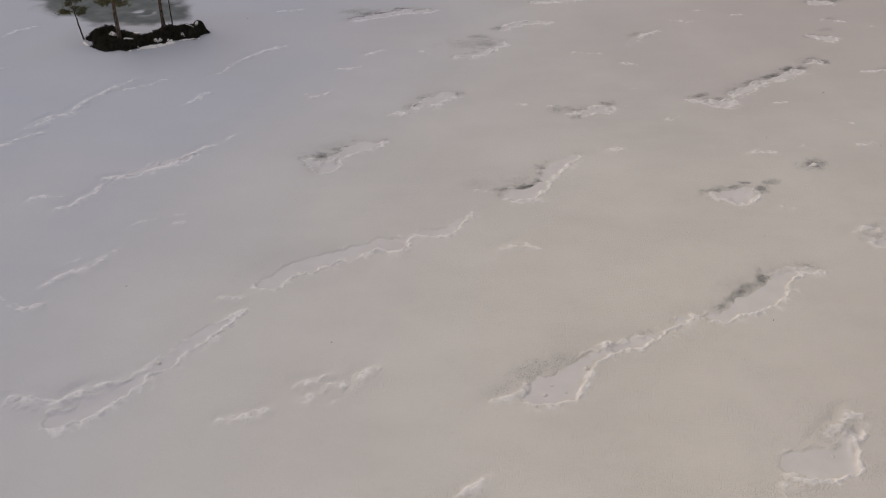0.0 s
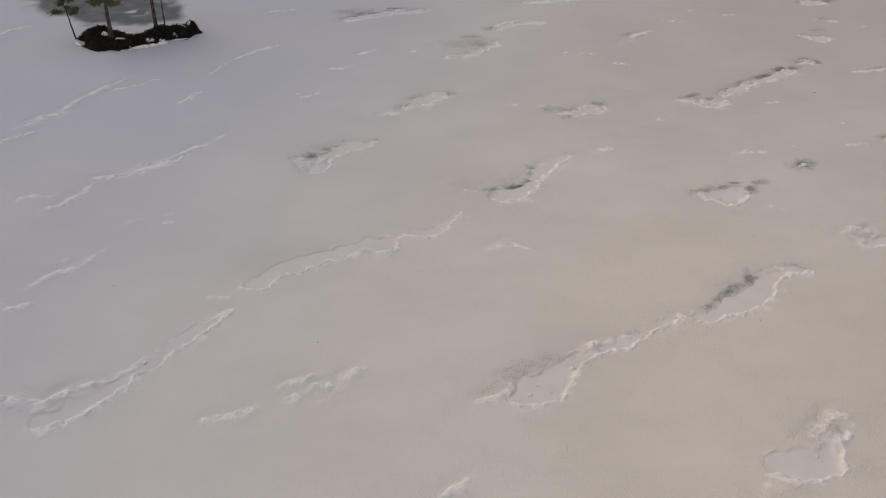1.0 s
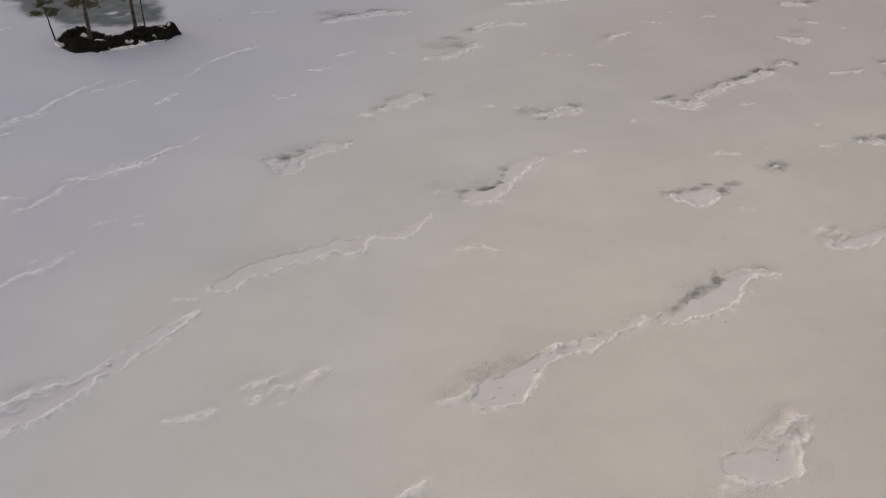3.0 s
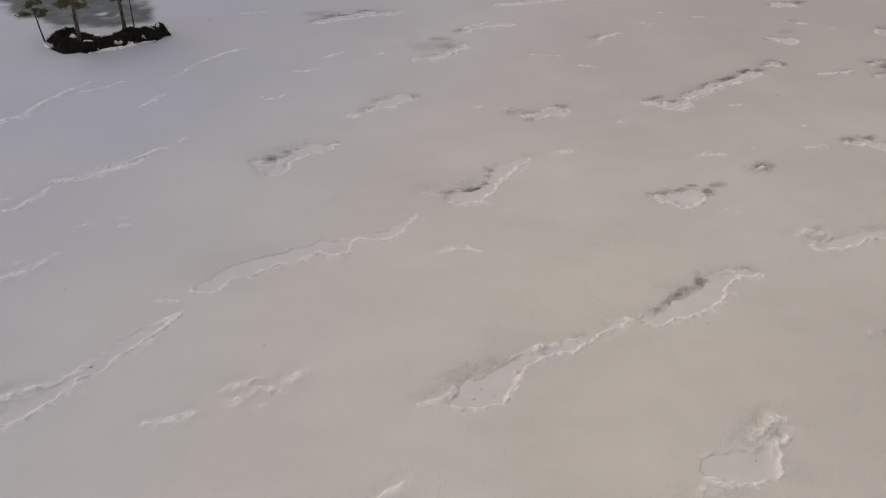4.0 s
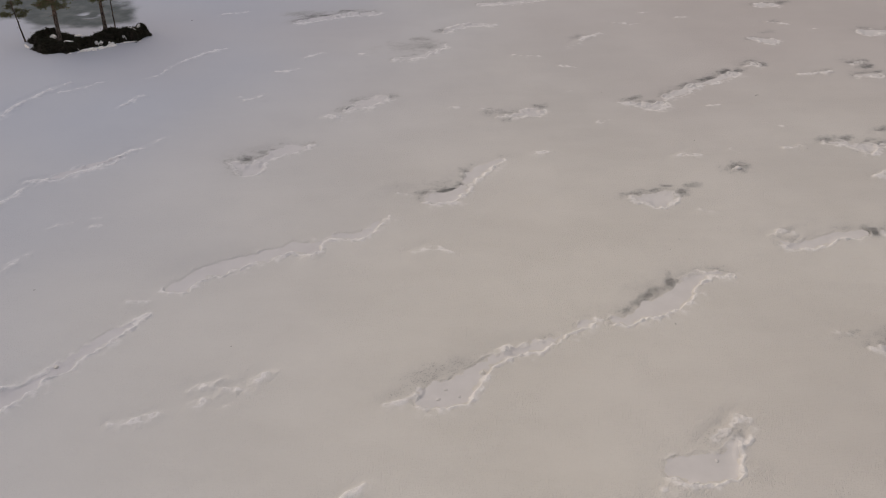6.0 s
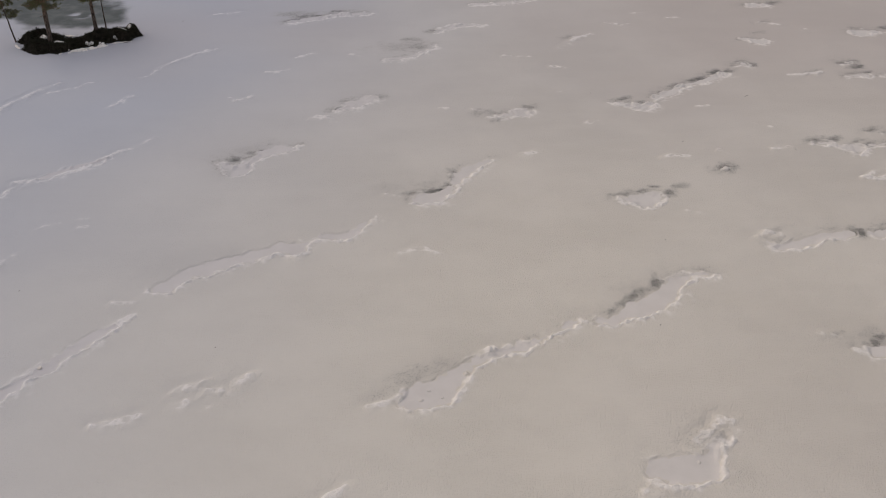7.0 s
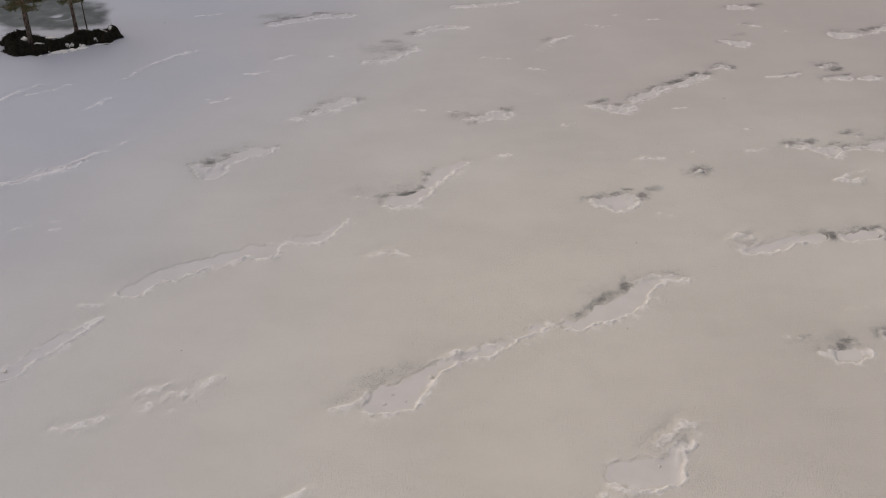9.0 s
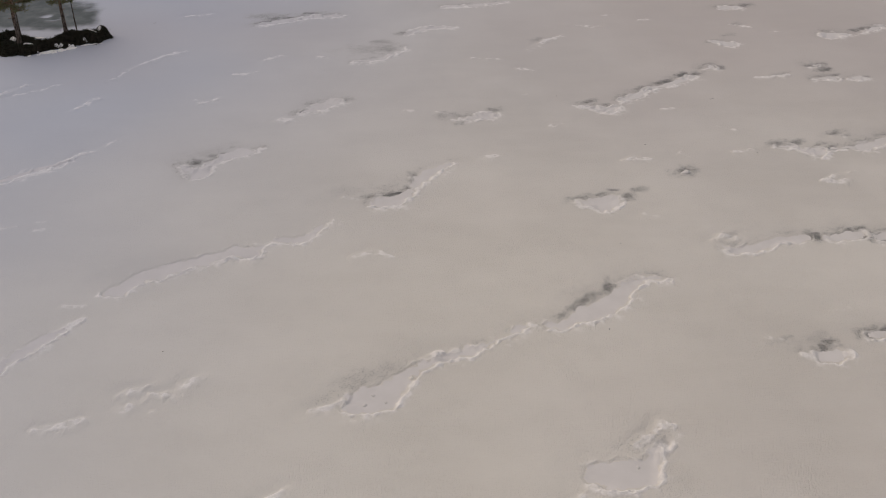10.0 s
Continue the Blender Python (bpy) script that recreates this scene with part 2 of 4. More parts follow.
def relief(x, y, feature):
    """Outline distance, height, whiteness, darkening (wet ice and painted shade) and near-sidedness of one feature."""
    kind, rim, thaw_shade, spine = feature
    s, e = outline(x, y, spine, 0.4 if kind == "hollow" else 0.55), 0.12
    sx = (spine_distance(x + e, y, spine) - spine_distance(x - e, y, spine)) / (2 * e)
    sy = (spine_distance(x, y + e, spine) - spine_distance(x, y - e, spine)) / (2 * e)
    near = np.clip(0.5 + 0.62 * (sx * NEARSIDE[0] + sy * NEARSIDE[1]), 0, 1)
    coarse, fine, grit = vnoise(x, y, 0.95, 6), vnoise(x, y, 0.40, 7), vnoise(x, y, 0.20, 12)
    lump = np.clip(0.5 + 0.4 * coarse + 0.5 * fine + 0.4 * grit, 0, 1.5)
    out, wide = np.clip(s, 0, None), local_width(x, y, spine)
    clods = step(0.25, 0.75, vnoise(x, y, 0.6, 9) + 0.7 * vnoise(x, y, 2.1, 10) + 0.3 * fine) * np.exp(-(((s + 0.04) / 0.24) ** 2))
    if kind == "hollow":
        rough = rim < 0.135
        tight = step(1.0, 0.45, wide) if rough else step(0.5, 0.28, wide)
        filled = tight * step(0.15, -0.15, s) * step(-0.5, 0.4, coarse + 0.5 * fine)
        broad = np.clip(0.5 + 0.7 * vnoise(x, y, 1.6, 16) + 0.3 * coarse, 0, 1)
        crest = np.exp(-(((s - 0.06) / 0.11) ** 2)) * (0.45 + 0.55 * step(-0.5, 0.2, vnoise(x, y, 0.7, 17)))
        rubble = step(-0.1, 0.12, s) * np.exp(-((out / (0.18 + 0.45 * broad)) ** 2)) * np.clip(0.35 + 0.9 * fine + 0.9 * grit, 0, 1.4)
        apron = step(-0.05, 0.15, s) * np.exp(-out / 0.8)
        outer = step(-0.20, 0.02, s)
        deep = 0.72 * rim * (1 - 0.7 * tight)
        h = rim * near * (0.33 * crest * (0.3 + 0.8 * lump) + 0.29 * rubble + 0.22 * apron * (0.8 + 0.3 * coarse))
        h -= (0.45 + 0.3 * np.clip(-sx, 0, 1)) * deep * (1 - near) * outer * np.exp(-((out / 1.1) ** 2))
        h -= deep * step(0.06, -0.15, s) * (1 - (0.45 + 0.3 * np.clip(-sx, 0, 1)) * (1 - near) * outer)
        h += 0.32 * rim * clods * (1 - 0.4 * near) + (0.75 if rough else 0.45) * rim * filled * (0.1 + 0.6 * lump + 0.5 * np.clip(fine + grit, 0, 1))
        # Whiter snow, painted brighter on the near lip for its lit look.
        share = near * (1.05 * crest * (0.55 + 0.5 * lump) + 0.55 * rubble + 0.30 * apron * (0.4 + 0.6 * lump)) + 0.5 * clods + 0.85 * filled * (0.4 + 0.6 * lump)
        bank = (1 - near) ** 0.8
    else:
        broken = step(-0.8, 0.3, vnoise(x, y, 1.25, 13) + 0.5 * coarse)
        crumb = step(-0.45, 0.35, 0.7 * fine + 0.7 * grit + 0.4 * coarse)
        body = step(0.25, -0.25, s)
        c = np.clip(s + wide, 0, None)
        front, back = np.exp(-((c / (wide + 0.35)) ** 2)), step(0.4 * wide + 0.22, 0.4 * wide, c)
        h = rim * (0.35 + 0.65 * broken) * (0.35 + 0.75 * lump) * (near * front + (1 - near) * back)
        h -= 0.5 * rim * (1 - near) * np.exp(-(((c - wide - 0.22) / 0.32) ** 2)) * (0.4 + 0.6 * broken)
        line = np.exp(-(((c - 0.2 * wide + 0.12 * grit) / 0.12) ** 2)) * (0.35 + 0.65 * broken)
        h += 0.30 * rim * line * lump
        faint = np.clip(rim / 0.1, 0.5, 1.0)
        # Whiter crest, with its bright lit line put into the colour.
        share = faint * (line * (0.7 + 0.5 * lump) + 0.5 * (near * front + (1 - near) * back) * (0.3 + 0.6 * lump)) * (0.45 + 0.55 * crumb)
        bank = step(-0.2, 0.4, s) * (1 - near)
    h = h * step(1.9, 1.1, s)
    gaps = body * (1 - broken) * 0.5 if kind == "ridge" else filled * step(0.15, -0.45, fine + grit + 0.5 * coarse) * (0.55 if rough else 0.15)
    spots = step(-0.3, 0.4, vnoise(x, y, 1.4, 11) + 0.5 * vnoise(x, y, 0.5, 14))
    # Darker along banks, before lips and between lumps: wet ice plus painted shade.
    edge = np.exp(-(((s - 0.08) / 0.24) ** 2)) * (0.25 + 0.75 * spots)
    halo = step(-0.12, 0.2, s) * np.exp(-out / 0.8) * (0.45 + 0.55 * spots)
    wet_and_shade = thaw_shade * (gaps + bank * (0.42 * edge + 0.36 * halo) + 0.16 * halo + 0.14 * bank * step(0.0, 0.3, s) * np.exp(-((out / 1.5) ** 2)) + 0.11 * near * step(0.25, 0.6, s) * np.exp(-out / 0.7) * (0.4 + 0.6 * spots))
    return s, h, np.clip(share, 0, 1), wet_and_shade, near


hollow(0.17, 0.5, [(15.4, 44.4, 0.53), (15.9, 44.4, 0.52), (16.6, 44.8, 0.45), (17.6, 45.5, 0.8), (18.5, 45.9, 0.97), (19.3, 46.6, 0.79), (19.9, 47.4, 0.74), (20.4, 48.2, 0.6), (21.2, 48.7, 0.45), (21.8, 48.9, 0.34), (22.5, 48.9, 0.18), (23.1, 48.7, 0.09)])
hollow(0.17, 0.4, [(4.3, 38.0, 0.19), (4.7, 37.8, 0.87), (5.3, 38.0, 1.06), (6.1, 38.3, 1.1), (6.6, 38.9, 0.82), (7.0, 39.7, 0.57), (7.5, 40.2, 0.52), (8.2, 40.9, 0.39), (8.8, 41.2, 0.32), (9.4, 41.4, 0.38), (10.0, 41.7, 0.43), (10.7, 42.1, 0.46), (11.5, 42.4, 0.28), (12.1, 42.9, 0.21), (12.8, 43.4, 0.2), (13.6, 44.0, 0.31), (14.0, 44.3, 0.25)])
hollow(0.15, 0.25, [(16.3, 32.6, 0.46), (16.6, 32.7, 0.75), (17.2, 32.7, 1.03), (17.9, 32.8, 1.05), (18.7, 32.9, 0.91), (19.2, 33.6, 0.47), (19.4, 34.2, 0.27), (19.9, 34.6, 0.24), (20.2, 34.8, 0.21)])
hollow(0.16, 0.12, [(-19.6, 36.0, 0.47), (-19.2, 36.1, 0.64), (-18.5, 36.5, 0.64), (-18.0, 37.1, 0.75), (-17.5, 37.8, 0.72), (-16.9, 38.3, 0.53), (-16.2, 39.0, 0.42), (-15.8, 39.7, 0.39), (-15.1, 40.4, 0.44), (-14.7, 41.2, 0.36), (-14.2, 42.0, 0.5), (-13.6, 42.8, 0.47), (-13.0, 43.4, 0.4), (-12.4, 44.0, 0.23), (-12.0, 44.6, 0.13), (-11.6, 45.1, 0.1)])
hollow(0.16, 0.1, [(-10.7, 47.9, 0.66), (-10.4, 47.9, 0.75), (-9.8, 48.5, 0.62), (-9.3, 49.3, 0.69), (-8.6, 49.7, 0.81), (-8.0, 50.2, 0.69), (-7.2, 50.5, 0.71), (-6.4, 50.8, 0.58), (-5.6, 51.3, 0.67), (-4.7, 51.8, 0.57), (-4.0, 52.3, 0.58), (-3.0, 52.0, 0.78), (-2.5, 52.5, 0.31), (-1.8, 53.2, 0.26), (-1.1, 53.5, 0.42), (-0.0, 53.6, 0.56), (0.7, 54.2, 0.38), (1.2, 55.1, 0.37), (1.6, 55.7, 0.31)])
hollow(0.14, 0.5, [(4.5, 58.0, 0.47), (5.0, 58.2, 0.83), (5.8, 58.5, 0.86), (6.7, 59.3, 0.53), (7.3, 60.6, 0.42), (7.7, 61.7, 0.63), (8.3, 62.6, 0.65), (9.1, 63.3, 0.5), (9.8, 63.8, 0.3)])
hollow(0.13, 0.6, [(-10.1, 63.7, 0.11), (-9.3, 62.9, 0.46), (-8.5, 62.5, 0.93), (-8.0, 63.4, 0.49), (-7.4, 64.4, 0.38), (-6.9, 65.1, 0.62), (-6.2, 65.6, 0.85), (-5.5, 65.7, 0.41), (-4.8, 65.8, 0.23), (-4.4, 66.2, 0.14)])
hollow(0.13, 0.5, [(18.2, 58.2, 0.15), (19.1, 57.9, 0.43), (19.8, 58.0, 0.78), (20.3, 57.9, 1.13), (21.1, 58.4, 0.74), (21.6, 58.0, 0.28)])
hollow(0.13, 0.6, [(20.2, 73.9, 0.17), (21.1, 73.6, 0.37), (22.2, 73.0, 0.58), (23.0, 72.8, 0.66), (23.6, 73.6, 0.34)])
hollow(0.13, 0.7, [(24.4, 74.8, 0.51), (25.5, 75.5, 0.5), (26.5, 76.6, 0.4), (27.5, 77.3, 0.37), (28.8, 77.9, 0.5), (29.9, 78.6, 0.5), (30.8, 79.2, 0.49), (31.2, 79.2, 0.29)])
hollow(0.11, 0.8, [(32.5, 81.2, 0.19), (33.2, 81.7, 0.33), (33.5, 81.2, 0.21)])
hollow(0.13, 0.5, [(-2.0, 72.7, 0.38), (-1.3, 73.2, 0.61), (-0.5, 74.2, 0.78), (0.1, 74.8, 0.79), (0.6, 75.0, 0.36)])
hollow(0.12, 0.45, [(10.9, 71.3, 0.23), (11.5, 71.5, 0.46), (12.3, 71.8, 0.64), (13.1, 72.0, 0.77), (13.5, 72.1, 0.32)])
hollow(0.12, 0.6, [(-8.8, 92.9, 0.35), (-7.5, 93.6, 0.52), (-5.8, 94.2, 0.52), (-3.6, 95.1, 0.53), (-1.4, 95.3, 0.5), (-0.9, 95.2, 0.24)])
hollow(0.12, 0.5, [(1.4, 83.2, 0.27), (2.5, 83.4, 0.33), (3.8, 84.1, 0.37), (4.8, 84.8, 0.28), (5.6, 85.9, 0.2), (5.7, 86.8, 0.16)])
hollow(0.11, 0.5, [(5.8, 90.0, 0.31), (6.6, 90.9, 0.49), (7.7, 91.8, 0.54), (9.2, 92.0, 0.39), (10.5, 91.8, 0.23)])
hollow(0.14, 0.5, [(27.0, 52.6, 0.16), (27.4, 52.2, 0.29), (27.8, 51.9, 0.43), (29.0, 52.1, 0.58), (30.1, 52.7, 0.6), (31.2, 53.3, 0.5), (32.1, 53.3, 0.56), (32.8, 53.5, 0.52)])
hollow(0.14, 0.7, [(34.2, 53.3, 0.3), (34.9, 53.4, 0.56), (35.8, 53.7, 0.61), (36.3, 53.9, 0.58)])
hollow(0.14, 0.7, [(37.5, 53.4, 0.41), (38.1, 53.6, 0.53), (38.8, 53.8, 0.59)])
hollow(0.13, 0.6, [(34.6, 66.3, 0.18), (35.4, 66.1, 0.4), (36.2, 65.8, 0.35), (37.0, 65.3, 0.52), (37.4, 65.3, 0.87)])
hollow(0.14, 0.7, [(38.8, 65.8, 0.35), (39.4, 65.9, 0.22), (40.3, 66.0, 0.28), (41.1, 66.1, 0.68), (42.3, 66.6, 0.64), (43.6, 67.4, 0.65), (44.4, 67.7, 0.53)])
hollow(0.15, 0.6, [(29.0, 41.7, 0.12), (29.5, 41.5, 0.22), (29.9, 41.4, 0.55), (30.5, 41.5, 0.71), (31.1, 41.7, 0.59), (31.3, 41.7, 0.24)])
hollow(0.15, 0.7, [(33.2, 43.2, 0.34), (33.7, 43.3, 0.36), (34.2, 43.4, 0.42)])
hollow(0.1, 0.6, [(37.8, 97.1, 0.42), (38.5, 97.0, 0.59), (39.4, 97.1, 0.51), (39.8, 97.0, 0.26)])
hollow(0.11, 0.4, [(34.7, 87.9, 0.2), (35.4, 87.5, 0.47), (36.2, 87.1, 0.8), (36.6, 87.2, 0.37)])
hollow(0.11, 0.6, [(45.7, 89.5, 0.37), (46.4, 89.2, 1.06), (47.7, 89.3, 0.44), (48.8, 89.4, 0.21), (49.9, 90.1, 0.24), (51.1, 90.9, 0.41), (52.3, 91.5, 0.43)])
hollow(0.1, 0.7, [(41.7, 78.9, 0.24), (42.6, 78.9, 0.37), (43.2, 78.9, 0.49)])
hollow(0.1, 0.7, [(44.6, 78.9, 0.24), (45.4, 78.9, 0.49), (46.0, 78.9, 0.24)])
hollow(0.1, 0.8, [(42.0, 81.6, 0.18), (42.7, 81.8, 0.3)])
hollow(0.1, 0.1, [(-22.4, 61.4, 0.54), (-21.6, 62.1, 0.46), (-20.3, 63.2, 0.46), (-19.2, 63.8, 0.41), (-18.6, 64.4, 0.27)])
ridge(0.1, 0, [(2.6, 37.2, 0.2), (3.4, 37.4, 0.35), (4.1, 37.7, 0.35), (4.7, 37.6, 0.25)])
ridge(0.09, 0, [(8.5, 41.7, 0.2), (8.9, 41.8, 0.3), (9.2, 41.9, 0.15)])
ridge(0.1, 0, [(18.6, 34.6, 0.35), (19.3, 35.1, 0.5), (19.5, 35.3, 0.3)])
ridge(0.1, 0, [(19.8, 35.6, 0.3), (20.3, 36.1, 0.45), (20.7, 35.9, 0.4), (20.8, 35.4, 0.3), (20.7, 34.8, 0.2)])
ridge(0.06, 0, [(19.8, 33.9, 0.35), (19.7, 33.2, 0.4), (19.5, 32.4, 0.35)])
ridge(0.09, 0, [(15.7, 31.3, 0.5), (16.2, 31.7, 0.4), (16.6, 31.6, 0.3)])
ridge(0.12, 0, [(-22.2, 37.5, 0.3), (-21.1, 37.5, 0.5), (-20.3, 37.2, 0.45), (-19.8, 37.3, 0.25)])
ridge(0.12, 0, [(-19.4, 37.8, 0.15), (-18.9, 38.0, 0.3), (-18.5, 37.9, 0.25)])
ridge(0.09, 0, [(-18.7, 38.5, 0.15), (-18.1, 38.7, 0.25), (-17.6, 38.8, 0.15)])
ridge(0.12, 0, [(-3.2, 50.9, 0.15), (-2.8, 51.0, 0.3), (-2.6, 51.3, 0.2)])
ridge(0.1, 0, [(-33.5, 66.0, 0.3), (-32.7, 66.8, 0.3), (-31.9, 67.6, 0.35), (-31.1, 68.1, 0.3)])
ridge(0.11, 0, [(-32.6, 68.9, 0.45), (-31.8, 69.9, 0.55), (-31.1, 71.0, 0.5), (-30.0, 71.7, 0.45), (-29.6, 73.4, 0.4), (-29.2, 74.3, 0.35), (-28.4, 75.6, 0.3), (-27.6, 77.0, 0.3), (-26.6, 78.3, 0.2)])
ridge(0.07, 0, [(-26.8, 76.1, 0.25), (-26.1, 76.5, 0.32)])
ridge(0.07, 0, [(-25.6, 77.0, 0.2), (-25.0, 77.2, 0.25), (-24.2, 78.1, 0.15), (-23.6, 78.5, 0.1)])
ridge(0.11, 0, [(-24.0, 60.8, 0.3), (-23.1, 60.9, 0.4), (-22.5, 61.2, 0.3)])
ridge(0.1, 0, [(-18.2, 65.0, 0.2), (-17.7, 65.5, 0.35), (-17.0, 65.9, 0.2)])
ridge(0.06, 0, [(-16.4, 66.9, 0.15), (-15.9, 67.6, 0.2)])
ridge(0.09, 0, [(-26.0, 56.6, 0.3), (-25.3, 56.9, 0.25), (-24.7, 58.0, 0.3), (-24.2, 58.8, 0.3), (-24.0, 59.9, 0.15)])
ridge(0.08, 0, [(-28.5, 57.0, 0.35), (-28.2, 58.0, 0.3), (-27.3, 58.3, 0.3), (-26.4, 58.2, 0.2)])
ridge(0.05, 0, [(-20.3, 54.5, 0.25), (-19.9, 54.8, 0.3), (-19.1, 55.2, 0.15)])
ridge(0.05, 0, [(-18.1, 55.7, 0.15), (-17.4, 55.8, 0.2)])
ridge(0.05, 0, [(-17.6, 54.7, 0.2), (-17.1, 54.7, 0.2)])
ridge(0.1, 0, [(-23.9, 47.7, 0.25), (-23.3, 48.5, 0.3), (-22.6, 49.1, 0.35), (-21.9, 49.7, 0.35), (-21.3, 50.3, 0.2)])
ridge(0.07, 0, [(-21.6, 50.5, 0.15), (-21.1, 50.9, 0.25), (-20.8, 51.4, 0.15)])
ridge(0.06, 0, [(-23.1, 50.1, 0.2), (-22.7, 50.4, 0.2)])
ridge(0.09, 0, [(-26.1, 46.4, 0.3), (-25.2, 45.7, 0.35), (-24.2, 45.2, 0.35), (-23.5, 45.7, 0.2)])
ridge(0.07, 0, [(-20.8, 73.5, 0.3), (-20.2, 74.2, 0.35), (-20.0, 75.4, 0.35), (-19.6, 75.5, 0.2)])
ridge(0.06, 0, [(-20.0, 79.4, 0.15), (-19.5, 79.6, 0.25)])
ridge(0.08, 0, [(-19.1, 80.2, 0.15), (-18.6, 82.0, 0.25), (-17.5, 83.3, 0.25), (-16.2, 84.9, 0.35), (-15.3, 85.5, 0.35), (-14.5, 86.0, 0.2)])
ridge(0.08, 0, [(-11.4, 75.0, 0.2), (-10.7, 74.5, 0.35), (-9.9, 74.7, 0.35), (-9.4, 75.5, 0.25)])
ridge(0.07, 0, [(-9.1, 80.5, 0.25), (-8.3, 80.4, 0.35), (-7.2, 81.1, 0.2)])
ridge(0.12, 0, [(-7.7, 38.5, 0.12), (-7.3, 38.7, 0.2), (-6.8, 38.9, 0.2), (-6.2, 39.3, 0.15)])
ridge(0.12, 0, [(-5.9, 38.6, 0.15), (-5.4, 38.5, 0.28), (-4.8, 38.4, 0.2)])
ridge(0.1, 0, [(-4.6, 38.9, 0.12), (-4.3, 39.3, 0.28), (-4.0, 39.7, 0.25), (-3.8, 39.9, 0.12)])
ridge(0.09, 0, [(-7.4, 37.4, 0.25), (-7.0, 37.3, 0.3), (-6.9, 37.7, 0.15)])
ridge(0.05, 0, [(-5.6, 37.1, 0.15), (-5.3, 37.3, 0.15)])
ridge(0.09, 0, [(-11.2, 35.9, 0.15), (-10.6, 36.0, 0.18), (-10.0, 36.1, 0.18), (-9.6, 36.3, 0.2), (-9.1, 36.6, 0.15)])
ridge(0.09, 0, [(17.2, 86.0, 0.3), (18.3, 86.9, 0.4), (19.1, 88.3, 0.5), (19.9, 88.7, 0.3), (20.7, 89.4, 0.2)])
ridge(0.08, 0, [(22.6, 92.2, 0.3), (23.8, 91.8, 0.45), (25.0, 92.0, 0.25)])
ridge(0.05, 0, [(25.4, 95.0, 0.3), (26.5, 95.1, 0.3)])
ridge(0.06, 0, [(28.9, 93.6, 0.3), (30.3, 93.8, 0.35)])
ridge(0.08, 0, [(37.6, 92.1, 0.35), (38.5, 91.8, 0.5), (39.4, 91.4, 0.25)])
ridge(0.06, 0, [(41.1, 90.2, 0.3), (42.2, 90.2, 0.35)])
ridge(0.08, 0, [(36.5, 79.1, 0.25), (37.7, 79.2, 0.4), (38.9, 79.4, 0.35), (39.6, 79.7, 0.2)])
ridge(0.09, 0, [(36.4, 60.9, 0.12), (36.9, 60.7, 0.25), (37.6, 60.6, 0.25), (38.1, 61.0, 0.15)])
ridge(0.07, 0, [(36.9, 61.2, 0.1), (37.4, 61.6, 0.18), (37.8, 61.8, 0.1)])
ridge(0.06, 0, [(38.6, 62.1, 0.15), (39.2, 62.4, 0.15)])
ridge(0.09, 0, [(39.5, 68.0, 0.25), (40.0, 68.0, 0.4), (40.2, 67.7, 0.2)])
ridge(0.12, 0, [(26.8, 53.2, 0.35), (27.5, 53.5, 0.5), (28.2, 53.3, 0.4)])
ridge(0.1, 0, [(30.7, 52.4, 0.25), (31.2, 52.7, 0.35)])
ridge(0.06, 0, [(27.3, 43.1, 0.2), (28.1, 42.9, 0.3), (28.5, 42.7, 0.15)])
ridge(0.05, 0, [(31.7, 45.5, 0.2), (32.3, 45.6, 0.25), (32.9, 45.8, 0.15)])
ridge(0.06, 0, [(8.9, 72.6, 0.25), (9.7, 72.3, 0.3)])
ridge(0.08, 0, [(10.2, 71.1, 0.2), (10.6, 70.7, 0.3), (11.1, 70.6, 0.2)])
ridge(0.08, 0, [(2.4, 58.8, 0.3), (3.3, 58.6, 0.4)])
ridge(0.09, 0, [(-3.7, 71.1, 0.5), (-2.2, 71.1, 0.6)])
ridge(0.08, 0, [(0.6, 30.7, 0.2), (1.3, 31.2, 0.28), (1.8, 31.8, 0.22)])
ridge(0.07, 0, [(-6.8, 83.7, 0.3), (-5.3, 85.0, 0.25)])
ridge(0.06, 0, [(-1.9, 84.4, 0.3), (-0.9, 84.0, 0.3)])
ridge(0.07, 0, [(-16.6, 95.2, 0.3), (-14.2, 96.0, 0.4)])
ridge(0.1, 0, [(26.7, 62.0, 0.2), (27.2, 62.2, 0.2)])
ridge(0.08, 0, [(22.7, 64.1, 0.35), (23.8, 64.4, 0.55), (24.6, 64.3, 0.3)])
ridge(0.06, 0, [(27.2, 65.2, 0.4), (27.6, 64.8, 0.3)])
ridge(0.07, 0, [(31.3, 65.3, 0.4), (32.5, 65.6, 0.4)])
ridge(0.08, 0, [(12.1, 64.7, 0.4), (13.4, 64.9, 0.5)])
ridge(0.07, 0, [(12.2, 84.1, 0.3), (14.4, 83.8, 0.3)])
ridge(0.07, 0, [(16.1, 81.5, 0.4), (17.2, 81.1, 0.4)])
ridge(0.05, 0, [(17.9, 69.9, 0.4), (18.8, 70.4, 0.5)])
ridge(0.05, 0, [(6.3, 72.9, 0.4), (6.9, 72.8, 0.4)])
ridge(0.05, 0, [(22.9, 56.4, 0.4), (23.7, 56.2, 0.3)])
ridge(0.07, 0, [(3.6, 51.4, 0.3), (4.9, 52.0, 0.5), (6.1, 51.4, 0.4)])
hollow(0.09, 0.4, [(9.5, 97.9, 0.4), (12.8, 98.3, 0.5), (15.8, 99.2, 0.3)])
ridge(0.07, 0, [(-42.3, 87.9, 0.4), (-41.1, 90.4, 0.45), (-39.7, 91.4, 0.3)])
ridge(0.04, 0, [(10.8, 68.6, 0.3), (11.4, 68.8, 0.25)])
ridge(0.04, 0, [(15.5, 76.0, 0.3), (16.5, 76.1, 0.25)])
